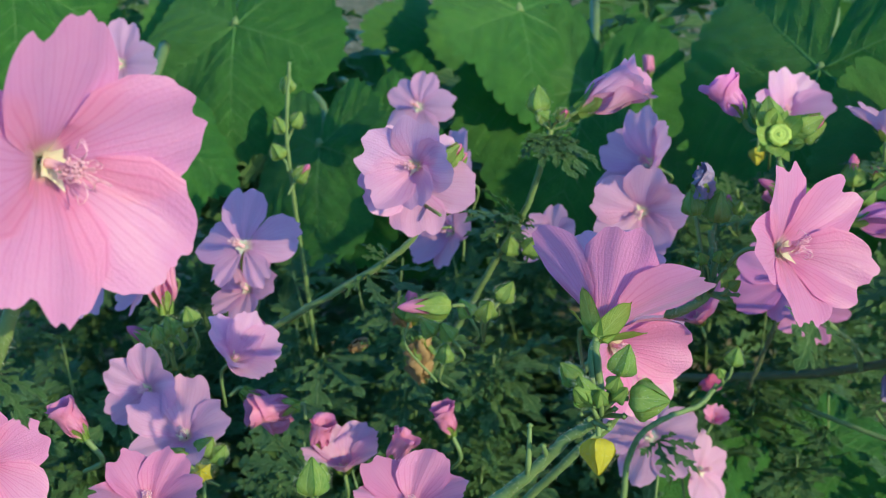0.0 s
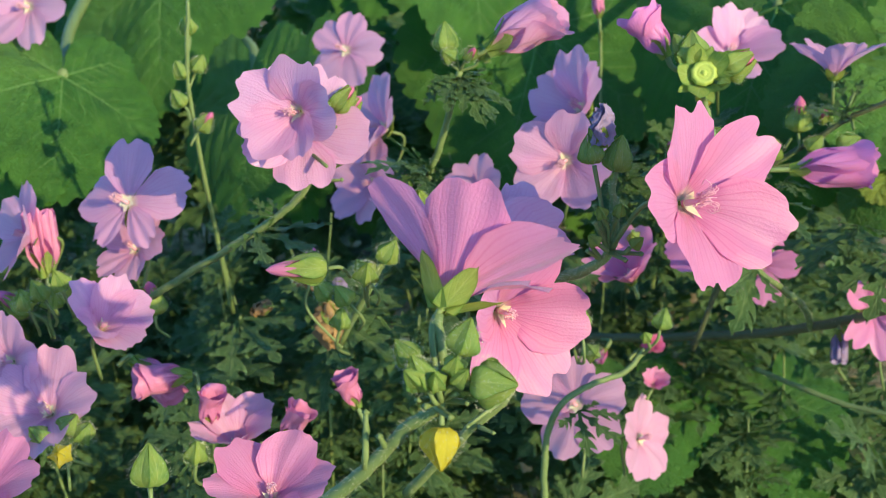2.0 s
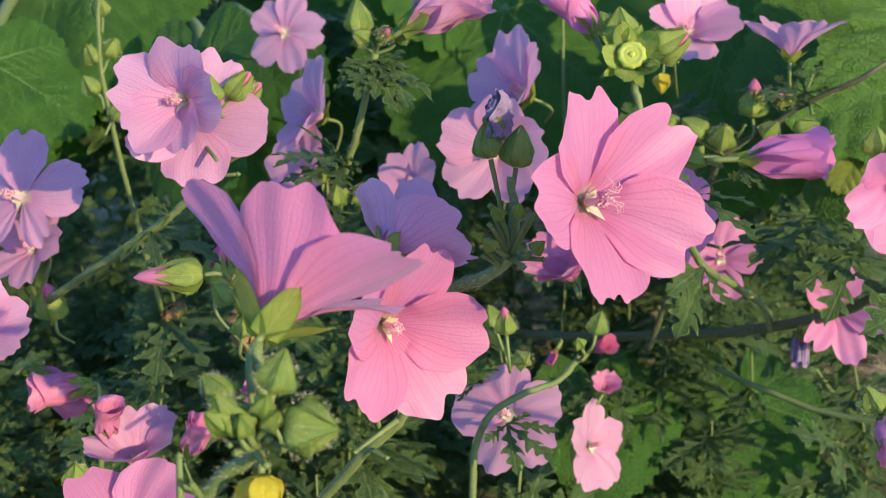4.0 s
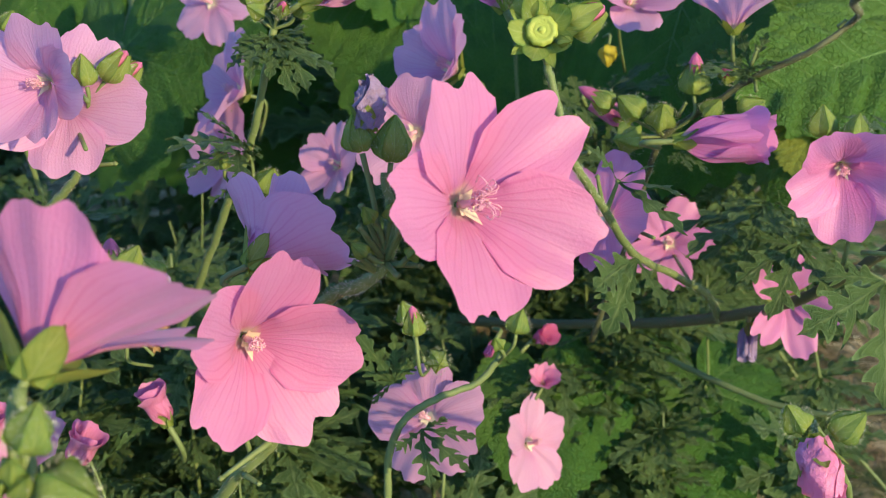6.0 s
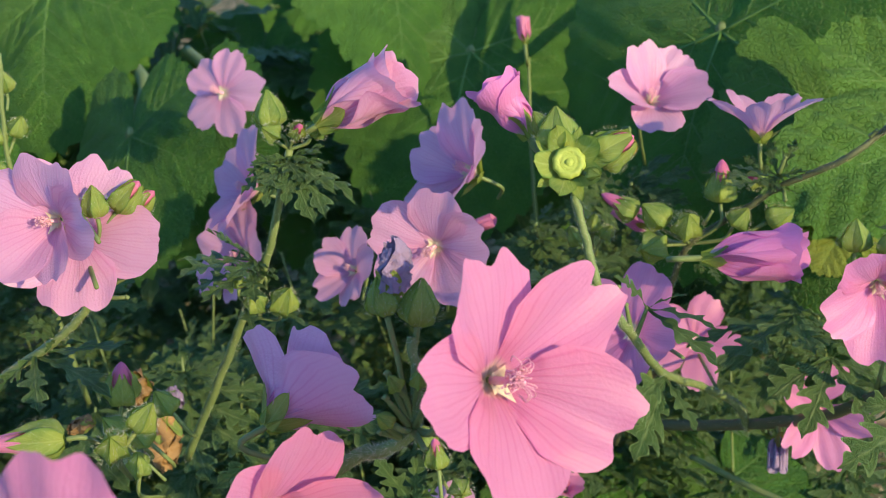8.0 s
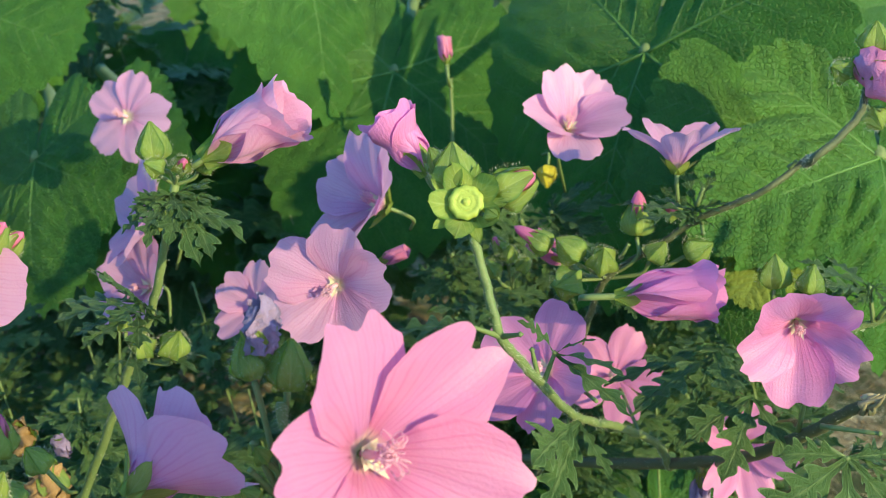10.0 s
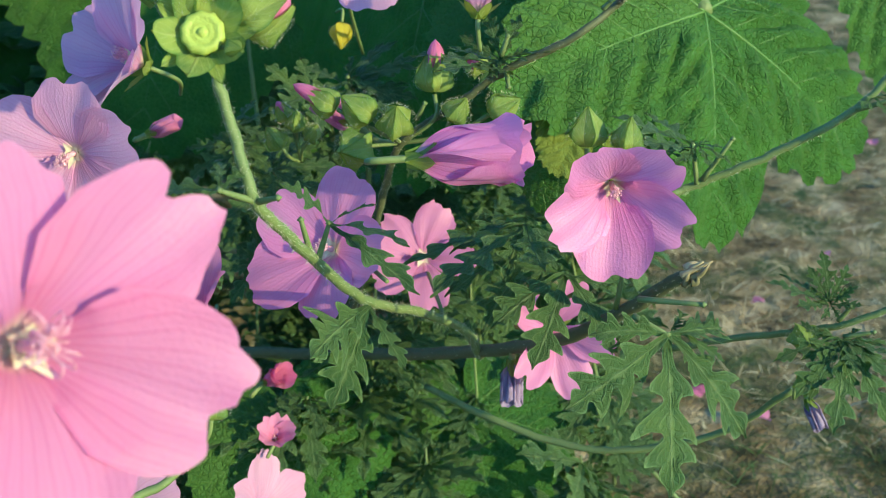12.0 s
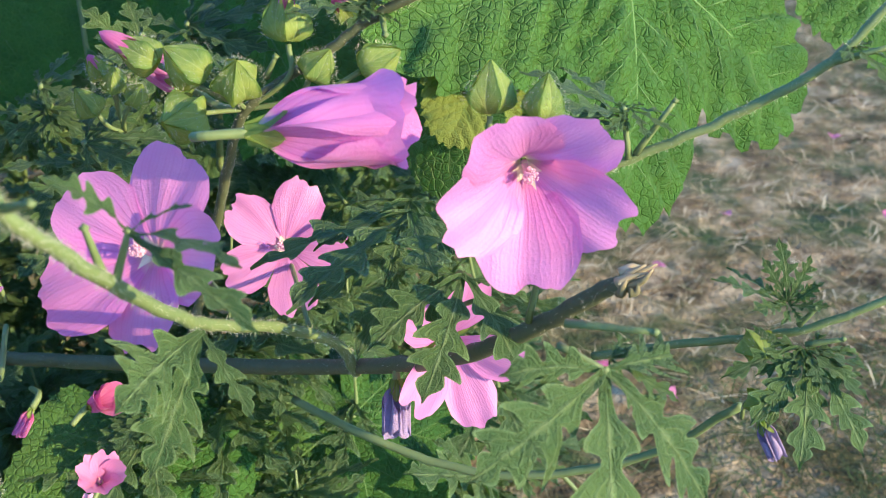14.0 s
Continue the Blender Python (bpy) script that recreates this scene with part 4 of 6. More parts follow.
mallow_bud((-0.0638, 0.1449, 0.3649), (-0.53, -0.44, 0.72), 0.0046, "tiny green mallow bud", (-0.0609, 0.1532, 0.3575), 159, tip=0)
seed_head((0.0126, 0.3253, 0.3830), (-0.01, -0.88, 0.47), 0.0098, "open green mallow seed head with a ring of seeds", (0.0136, 0.3290, 0.3737), 160)
mallow_bud((0.0101, 0.3302, 0.3853), (0.02, 0.23, 0.97), 0.0110, "closed green mallow bud with keeled sepals", (0.0136, 0.3290, 0.3737), 161, tip=0, fat=0.5)
mallow_bud((0.0193, 0.3291, 0.3829), (0.89, 0.03, 0.46), 0.0105, "green mallow bud with a pink petal tip", (0.0136, 0.3290, 0.3737), 162, tip=0.12, fat=0.48)
mallow_bud((0.0083, 0.3323, 0.3890), (-0.51, 0.12, 0.85), 0.0070, "closed green mallow bud with keeled sepals", (0.0136, 0.3290, 0.3737), 163, tip=0)
mallow_bud((0.0171, 0.3219, 0.3810), (0.59, -0.80, 0.13), 0.0045, "closed green mallow bud with keeled sepals", (0.0136, 0.3290, 0.3737), 164, tip=0)
mallow_stem([(0.0735, 0.4330, 0.2500), (0.0680, 0.4250, 0.2640), (0.0544, 0.4080, 0.2798), (0.0387, 0.3780, 0.3002), (0.0282, 0.3450, 0.3266), (0.0227, 0.3320, 0.3398), (0.0184, 0.3230, 0.3504), (0.0159, 0.3255, 0.3621), (0.0136, 0.3290, 0.3737)], 0.0014, 0.0011, "long curved hairy mallow stem under a seed head", STEM, 1800, 165, (
    ((0.0317, 0.3430, 0.3364), (0.0257, 0.3350, 0.3521), (0.45, -0.33, 0.83), 12),
    ((0.0317, 0.3430, 0.3364), (0.0478, 0.3250, 0.3395), (0.28, -0.26, 0.93), 13),
    ((0.0317, 0.3430, 0.3364), (0.0463, 0.3250, 0.3285), (0.30, -0.60, 0.75), 12),
    ((0.0317, 0.3430, 0.3364), (0.0412, 0.3350, 0.3444), (0.2, -0.3, 0.9), 13),
    ((0.0122, 0.3180, 0.3553), (-0.0072, 0.3300, 0.3552), (0.10, -0.45, 0.90), 12),
    ((0.0122, 0.3180, 0.3553), (0.0049, 0.3120, 0.3564), (0.10, -0.60, 0.80), 13),
    ((0.0122, 0.3180, 0.3553), (0.0195, 0.3250, 0.3583), (0.30, -0.60, 0.75), 12),
    ((0.0122, 0.3180, 0.3553), (0.0125, 0.3280, 0.3588), (0.30, -0.60, 0.75), 13),
    ((0.0392, 0.3760, 0.2995), (0.0224, 0.3500, 0.3028), (0.2, -0.7, 0.7), 14),
    ((0.0392, 0.3760, 0.2995), (0.0292, 0.3550, 0.2851), (0.3, -0.8, 0.5), 15),
    ((0.0392, 0.3760, 0.2995), (0.0448, 0.3600, 0.2907), (0.3, -0.8, 0.5), 12), ), (((0.0282, 0.3450, 0.3266), (0.0317, 0.3430, 0.3364)), ((0.0272, 0.3430, 0.3292), (0.0259, 0.3400, 0.3390)), ((0.0184, 0.3230, 0.3504), (0.0122, 0.3180, 0.3553)), ((0.0184, 0.3230, 0.3504), (0.0228, 0.3180, 0.3528)), ))
dry_flower((-0.0238, 0.2533, 0.3802), (0.02, 0.15, 0.99), 0.0085, "withered violet mallow flower rolled up on its calyx", 7)
mallow_bud((-0.0200, 0.2532, 0.3730), (0.18, 0.06, 0.98), 0.0095, "closed green mallow bud with keeled sepals", (-0.0227, 0.2496, 0.3521), 166, tip=0)
mallow_bud((-0.0258, 0.2535, 0.3753), (-0.14, 0.12, 0.98), 0.0080, "closed green mallow bud with keeled sepals", (-0.0227, 0.2496, 0.3521), 167, tip=0)
mallow_bud((-0.0242, 0.2468, 0.3625), (-0.30, -0.41, 0.86), 0.0042, "tiny hairy green mallow bud", (-0.0227, 0.2496, 0.3521), 168, tip=0)
mallow_bud((-0.0173, 0.2447, 0.3550), (0.72, -0.28, 0.64), 0.0042, "tiny hairy green mallow bud", (-0.0227, 0.2496, 0.3521), 169, tip=0)
mallow_bud((-0.0258, 0.2444, 0.3563), (-0.63, -0.34, 0.70), 0.0042, "tiny hairy green mallow bud", (-0.0227, 0.2496, 0.3521), 170, tip=0)
mallow_bud((-0.0205, 0.2472, 0.3627), (0.24, -0.40, 0.88), 0.0042, "tiny hairy green mallow bud", (-0.0227, 0.2496, 0.3521), 171, tip=0)
mallow_stem([(-0.0607, 0.2781, 0.3170), (-0.0378, 0.2618, 0.3397), (-0.0301, 0.2548, 0.3450), (-0.0227, 0.2496, 0.3521), (-0.0209, 0.2508, 0.3609), (-0.0214, 0.2522, 0.3708)], 0.0017, 0.0009, "bristly mallow stem crowded with small buds", STEM, 1300, 172, (), (((-0.0227, 0.2496, 0.3521), (-0.0262, 0.2477, 0.3655)), ((-0.0227, 0.2496, 0.3521), (-0.0265, 0.2443, 0.3620)), ((-0.0249, 0.2507, 0.3498), (-0.0280, 0.2442, 0.3565)), ((-0.0249, 0.2507, 0.3498), (-0.0285, 0.2455, 0.3541)), ((-0.0227, 0.2496, 0.3521), (-0.0187, 0.2446, 0.3610)), ((-0.0227, 0.2496, 0.3521), (-0.0150, 0.2442, 0.3531)), ((-0.0227, 0.2496, 0.3521), (-0.0194, 0.2396, 0.3532)), ))
mallow_bud((-0.0693, 0.3675, 0.3884), (-0.02, 0.13, 0.99), 0.0105, "closed green mallow bud with keeled sepals", (-0.0653, 0.3686, 0.3812), 173, tip=0)
mallow_bud((-0.0620, 0.3632, 0.3865), (0.43, -0.70, 0.57), 0.0060, "green mallow bud with a pink petal tip", (-0.0653, 0.3686, 0.3812), 174, tip=0.2)
mallow_bud((-0.0672, 0.3649, 0.3865), (-0.48, -0.71, 0.52), 0.0065, "closed green mallow bud with keeled sepals", (-0.0653, 0.3686, 0.3812), 175, tip=0)
mallow_bud((-0.0581, 0.3674, 0.3851), (0.65, -0.17, 0.74), 0.0070, "closed green mallow bud with keeled sepals", (-0.0653, 0.3686, 0.3812), 176, tip=0)
mallow_stem([(-0.1261, 0.4120, 0.2613), (-0.1014, 0.3920, 0.3044), (-0.0878, 0.3805, 0.3292), (-0.0773, 0.3718, 0.3474), (-0.0703, 0.3681, 0.3657), (-0.0653, 0.3686, 0.3812)], 0.0015, 0.0011, "upright green mallow stem with a leafy bud cluster", STEM, 500, 177, (
    ((-0.0642, 0.3659, 0.3794), (-0.0502, 0.3499, 0.3692), (0.41, -0.46, 0.79), 1),
    ((-0.0658, 0.3658, 0.3795), (-0.0577, 0.3444, 0.3706), (0.21, -0.72, 0.67), 4),
    ((-0.0666, 0.3658, 0.3796), (-0.0714, 0.3499, 0.3747), (-0.20, -0.61, 0.76), 2),
    ((-0.0811, 0.3732, 0.3463), (-0.0977, 0.3567, 0.3552), (-0.10, -0.09, 0.99), 5),
    ((-0.0811, 0.3732, 0.3463), (-0.0904, 0.3650, 0.3621), (-0.20, -0.23, 0.95), 7),
    ((-0.0821, 0.3723, 0.3440), (-0.0937, 0.3530, 0.3434), (-0.11, -0.23, 0.97), 8),
    ((-0.0873, 0.3786, 0.3299), (-0.0666, 0.3675, 0.3322), (0.29, -0.07, 0.95), 3), ), ())
mallow_bud((-0.0763, 0.3762, 0.3292), (0.43, -0.39, 0.81), 0.0105, "closed green mallow bud with keeled sepals", (-0.0871, 0.3797, 0.3266), 178, tip=0)
mallow_bud((-0.0832, 0.3758, 0.3298), (-0.00, -0.37, 0.93), 0.0085, "closed green mallow bud with keeled sepals", (-0.0871, 0.3797, 0.3266), 179, tip=0)
mallow_bud((-0.0887, 0.3777, 0.3369), (-0.01, 0.01, 1.00), 0.0060, "green mallow bud with a pink petal tip", (-0.0869, 0.3808, 0.3299), 180, tip=0.3)
mallow_bud((-0.1095, 0.3300, 0.3766), (-0.01, 0.02, 1.00), 0.0085, "closed green mallow bud with keeled sepals", (-0.1111, 0.3316, 0.3692), 181, tip=0)
mallow_bud((-0.1050, 0.3327, 0.3770), (0.68, 0.10, 0.73), 0.0095, "green mallow bud with a pink petal tip", (-0.1111, 0.3316, 0.3692), 182, tip=0.15)
mallow_bud((-0.1042, 0.3382, 0.3743), (0.80, 0.16, 0.58), 0.0085, "green mallow bud with a pink petal tip", (-0.1111, 0.3316, 0.3692), 183, tip=0.2)
mallow_bud((-0.1182, 0.3384, 0.3785), (-0.49, 0.01, 0.87), 0.0080, "closed green mallow bud with keeled sepals", (-0.1111, 0.3316, 0.3692), 184, tip=0)
mallow_stem([(-0.1840, 0.3585, 0.3063), (-0.1511, 0.3422, 0.3273), (-0.1283, 0.3334, 0.3420), (-0.1154, 0.3302, 0.3540), (-0.1111, 0.3316, 0.3692)], 0.0014, 0.001, "hairy green mallow stem under two sunlit flowers", STEM, 600, 185, (
    ((-0.1368, 0.3360, 0.3363), (-0.1116, 0.3213, 0.3332), (0.10, -0.22, 0.97), 0),
    ((-0.1283, 0.3334, 0.3420), (-0.1369, 0.3354, 0.3501), (0.10, -0.22, 0.97), 3), ), (((-0.1139, 0.3285, 0.3546), (-0.1036, 0.3245, 0.3559)), ((-0.1138, 0.3289, 0.3560), (-0.1013, 0.3267, 0.3616)), ((-0.1147, 0.3282, 0.3540), (-0.1179, 0.3283, 0.3614)), ))
mallow_bud((-0.0277, 0.3293, 0.2985), (-0.03, 0.03, 1.00), 0.0075, "green mallow bud with a pink petal tip", (-0.0285, 0.3607, 0.2715), 186, tip=0.3)
mallow_bud((-0.0245, 0.3486, 0.2813), (0.19, -0.96, 0.23), 0.0085, "closed green mallow bud with keeled sepals", (-0.0285, 0.3607, 0.2715), 187, tip=0)
mallow_bud((-0.0324, 0.3564, 0.2900), (-0.24, 0.11, 0.96), 0.0075, "closed green mallow bud with keeled sepals", (-0.0285, 0.3607, 0.2715), 188, tip=0)
mallow_bud((0.0004, 0.3465, 0.2897), (0.28, 0.05, 0.96), 0.0080, "closed green mallow bud with keeled sepals", (-0.0049, 0.3498, 0.2797), 189, tip=0)
mallow_bud((-0.0046, 0.3419, 0.2873), (-0.21, -0.48, 0.85), 0.0050, "closed green mallow bud with keeled sepals", (-0.0058, 0.3494, 0.2789), 190, tip=0)
mallow_stem([(-0.0436, 0.3405, 0.2202), (-0.0416, 0.3408, 0.2497), (-0.0354, 0.3414, 0.2644), (-0.0241, 0.3428, 0.2712), (-0.0124, 0.3468, 0.2735), (-0.0048, 0.3501, 0.2805)], 0.0013, 0.001, "thin curved green mallow stem", STEM, 200, 191, (
    ((-0.0298, 0.3364, 0.2639), (-0.0151, 0.3242, 0.2562), (0.10, -0.28, 0.95), 2),
    ((-0.0398, 0.3587, 0.2690), (-0.0470, 0.3542, 0.2878), (-0.21, -0.48, 0.85), 4), ), ())
mallow_stem([(-0.0845, 0.2698, 0.2710), (-0.0633, 0.2553, 0.2991), (-0.0514, 0.2504, 0.3121), (-0.0525, 0.2455, 0.3251), (-0.0525, 0.2431, 0.3361)], 0.0015, 0.001, "hairy green mallow stem under an open flower", STEM, 500, 192, (), (((-0.0602, 0.2513, 0.3021), (-0.0561, 0.2474, 0.3020)), ((-0.0528, 0.2499, 0.3110), (-0.0627, 0.2421, 0.3069)), ))
mallow_bud((-0.1250, 0.3602, 0.3086), (0.17, -0.00, 0.99), 0.0110, "green mallow bud with a pink petal tip", (-0.1151, 0.3580, 0.2827), 193, tip=0.35, fat=0.5)
mallow_bud((-0.1868, 0.3671, 0.2962), (-0.04, -0.01, 1.00), 0.0110, "green mallow bud with a pink petal tip", (-0.1845, 0.3738, 0.2839), 194, tip=0.3, fat=0.5)
mallow_bud((-0.2211, 0.3373, 0.3103), (-0.72, -0.19, 0.67), 0.0110, "green mallow bud with a pink petal tip", (-0.2180, 0.3439, 0.2975), 195, tip=0.35)
mallow_bud((-0.2138, 0.3383, 0.3117), (0.41, -0.41, 0.81), 0.0090, "closed green mallow bud with keeled sepals", (-0.2170, 0.3440, 0.2974), 196, tip=0)
mallow_bud((-0.1364, 0.1985, 0.3163), (0.05, 0.21, 0.98), 0.0105, "closed green mallow bud with keeled sepals", (-0.1425, 0.2038, 0.3015), 197, tip=0, fat=0.4)
mallow_bud((-0.1885, 0.2697, 0.2883), (0.19, -0.79, 0.58), 0.0085, "yellow-green fading mallow bud", (-0.1908, 0.2752, 0.2734), 198, tip=0, mat=SEPAL_YELLOW)
mallow_bud((-0.1007, 0.2652, 0.3462), (-0.96, -0.27, 0.11), 0.0120, "plump violet mallow bud half out of its calyx", (-0.0953, 0.2723, 0.3407), 199, tip=0.5, fat=0.36, tip_mat=PETAL)
mallow_bud((-0.0900, 0.2649, 0.3424), (0.21, -0.61, 0.76), 0.0085, "closed green mallow bud with keeled sepals", (-0.0914, 0.2745, 0.3306), 200, tip=0)
mallow_bud((-0.0851, 0.2668, 0.3466), (0.59, 0.11, 0.80), 0.0075, "closed green mallow bud with keeled sepals", (-0.0914, 0.2745, 0.3306), 201, tip=0)
mallow_bud((0.0630, 0.4195, 0.3403), (0.10, 0.31, 0.94), 0.0104, "green mallow bud with a pink petal tip", (0.0531, 0.4222, 0.3256), 202, tip=0.45, fat=0.48)
mallow_bud((0.0454, 0.4199, 0.3343), (-0.73, -0.02, 0.68), 0.0104, "closed green mallow bud with keeled sepals", (0.0531, 0.4222, 0.3256), 203, tip=0.0, fat=0.48)
mallow_bud((0.0425, 0.4171, 0.3272), (-0.56, -0.80, 0.21), 0.0116, "closed green mallow bud with keeled sepals", (0.0531, 0.4222, 0.3256), 204, tip=0, fat=0.48)
mallow_bud((0.0515, 0.4173, 0.3311), (0.03, -0.56, 0.83), 0.0104, "closed green mallow bud with keeled sepals", (0.0531, 0.4222, 0.3256), 205, tip=0, fat=0.48)
mallow_bud((0.0360, 0.4229, 0.3371), (-0.80, 0.37, 0.47), 0.0085, "green mallow bud with a pink petal tip", (0.0531, 0.4222, 0.3256), 206, tip=0.7, fat=0.48)
mallow_bud((0.0772, 0.4141, 0.3344), (0.87, -0.19, 0.46), 0.0092, "closed green mallow bud with keeled sepals", (0.0531, 0.4222, 0.3256), 207, tip=0, fat=0.48)
mallow_bud((0.0667, 0.4156, 0.3335), (0.51, -0.32, 0.79), 0.0079, "closed green mallow bud with keeled sepals", (0.0531, 0.4222, 0.3256), 208, tip=0, fat=0.48)
furled_flower((0.0422, 0.4360, 0.3269), (-0.75, 0.39, 0.53), 0.0160, "small half-open lilac mallow flower among buds", (0.0531, 0.4222, 0.3256), 209, e=(84, 76))
mallow_bud((0.0778, 0.4364, 0.3415), (-0.36, -0.78, 0.51), 0.0070, "round pink mallow bud", (0.0803, 0.4353, 0.3401), 210, tip=0.5, fat=0.5)
mallow_stem([(0.0271, 0.4610, 0.2314), (0.0393, 0.4460, 0.2755), (0.0475, 0.4315, 0.3075), (0.0531, 0.4222, 0.3256), (0.0700, 0.4189, 0.3370), (0.0821, 0.4153, 0.3459), (0.0996, 0.4077, 0.3556), (0.1122, 0.4055, 0.3653), (0.0933, 0.3363, 0.3836), (0.1065, 0.3444, 0.3908), (0.1118, 0.3537, 0.3958), (0.1144, 0.3581, 0.4022)], 0.0012, 0.0009, "long hairy mallow stem ending in a rose-pink flower", STEM_DARK, 1400, 211, (
    ((0.0527, 0.4258, 0.3330), (0.0441, 0.4298, 0.3382), (0.04, 0.01, 1.00), 2),
    ((0.0810, 0.4161, 0.3471), (0.0586, 0.4228, 0.3527), (0.04, 0.01, 1.00), 0),
    ((0.0811, 0.4166, 0.3483), (0.0930, 0.4112, 0.3533), (0.04, 0.01, 1.00), 1),
    ((0.0811, 0.4166, 0.3483), (0.0778, 0.4240, 0.3627), (-0.35, -0.33, 0.88), 6),
    ((0.0815, 0.4154, 0.3459), (0.0737, 0.4077, 0.3502), (0.01, -0.13, 0.99), 7),
    ((0.0578, 0.4190, 0.3205), (0.0675, 0.4100, 0.3171), (0.01, -0.13, 0.99), 4), ), (((0.0821, 0.4153, 0.3459), (0.0819, 0.4104, 0.3426)), ((0.0813, 0.4171, 0.3495), (0.0830, 0.4160, 0.3549)), ((0.0578, 0.4213, 0.3325), (0.0601, 0.4197, 0.3373)), ((0.1068, 0.4073, 0.3622), (0.1084, 0.4057, 0.3643)), ))
mallow_bud((0.0182, 0.4673, 0.3127), (-0.46, -0.22, 0.86), 0.0085, "closed green mallow bud with keeled sepals", (0.0237, 0.4737, 0.3046), 212, tip=0)
mallow_bud((0.0234, 0.4686, 0.3174), (0.06, -0.36, 0.93), 0.0075, "closed green mallow bud with keeled sepals", (0.0237, 0.4737, 0.3046), 213, tip=0)
mallow_bud((0.0268, 0.4666, 0.3145), (0.47, -0.40, 0.79), 0.0070, "closed green mallow bud with keeled sepals", (0.0237, 0.4737, 0.3046), 214, tip=0)
mallow_bud((0.0207, 0.4704, 0.3203), (-0.31, -0.27, 0.91), 0.0065, "green mallow bud with a pink petal tip", (0.0237, 0.4737, 0.3046), 215, tip=0.25)
mallow_bud((0.0415, 0.5197, 0.3377), (-0.13, -0.50, -0.86), 0.0090, "yellow fading mallow bud hanging down", (0.0401, 0.5319, 0.3393), 216, tip=0, mat=SEPAL_YELLOW)
mallow_bud((-0.0021, 0.4001, 0.3049), (-0.34, -0.72, 0.60), 0.0085, "closed green mallow bud with keeled sepals", (-0.0001, 0.4065, 0.2954), 217, tip=0)
mallow_bud((0.0975, 0.3861, 0.3327), (0.08, 0.22, 0.97), 0.0100, "closed green mallow bud with keeled sepals", (0.0993, 0.3893, 0.3260), 218, tip=0, fat=0.46)
mallow_bud((0.1061, 0.3801, 0.3327), (0.18, 0.19, 0.96), 0.0085, "closed green mallow bud with keeled sepals", (0.1035, 0.3885, 0.3258), 219, tip=0, fat=0.46)

mallow_stem([(-0.0006, 0.5300, 0.2540), (0.0045, 0.5150, 0.2865), (0.0017, 0.5000, 0.3111)], 0.0012, 0.0008, "dark leafy mallow shoot behind the buds", STEM, 60, 280, (
    ((0.0013, 0.5048, 0.3019), (-0.0163, 0.4960, 0.2981), (0.20, -0.45, 0.80), 4),
    ((0.0013, 0.5045, 0.3026), (0.0263, 0.5005, 0.2996), (-0.03, -0.45, 0.80), 4),
    ((0.0010, 0.5089, 0.2941), (0.0270, 0.5067, 0.2898), (-0.37, -0.45, 0.80), 2),
    ((0.0002, 0.5189, 0.2751), (0.0148, 0.5062, 0.2697), (-0.36, -0.45, 0.80), 8),
    ((0.0006, 0.5138, 0.2849), (0.0242, 0.5111, 0.2769), (-0.20, -0.45, 0.80), 11),
    ((-0.0000, 0.5224, 0.2684), (-0.0151, 0.5185, 0.2632), (-0.25, -0.45, 0.80), 4),
    ((0.0003, 0.5179, 0.2771), (0.0118, 0.4957, 0.2714), (0.19, -0.45, 0.80), 9),
    ((0.0016, 0.5006, 0.3100), (0.0173, 0.5027, 0.3162), (-0.47, -0.45, 0.80), 8),
    ((0.0002, 0.5189, 0.2752), (0.0029, 0.4994, 0.2669), (-0.36, -0.45, 0.80), 4), ), ())
mallow_stem([(0.0317, 0.5400, 0.2631), (0.0345, 0.5250, 0.2954), (0.0293, 0.5100, 0.3196)], 0.0012, 0.0008, "dark leafy mallow shoot behind the buds", STEM, 60, 281, (
    ((0.0295, 0.5125, 0.3148), (0.0338, 0.4859, 0.3141), (0.52, -0.45, 0.80), 5),
    ((0.0306, 0.5267, 0.2882), (0.0471, 0.5257, 0.2948), (0.08, -0.45, 0.80), 10),
    ((0.0306, 0.5267, 0.2882), (0.0308, 0.5114, 0.2820), (0.19, -0.45, 0.80), 10),
    ((0.0303, 0.5228, 0.2955), (0.0517, 0.5122, 0.3034), (0.12, -0.45, 0.80), 2),
    ((0.0298, 0.5154, 0.3094), (0.0125, 0.5168, 0.3280), (0.08, -0.45, 0.80), 8),
    ((0.0310, 0.5318, 0.2785), (0.0391, 0.5399, 0.2545), (-0.09, -0.45, 0.80), 5),
    ((0.0302, 0.5211, 0.2987), (0.0086, 0.5152, 0.2978), (0.39, -0.45, 0.80), 8),
    ((0.0296, 0.5136, 0.3129), (0.0438, 0.5058, 0.3166), (-0.09, -0.45, 0.80), 7),
    ((0.0309, 0.5298, 0.2823), (0.0496, 0.5215, 0.2877), (-0.38, -0.45, 0.80), 3), ), ())
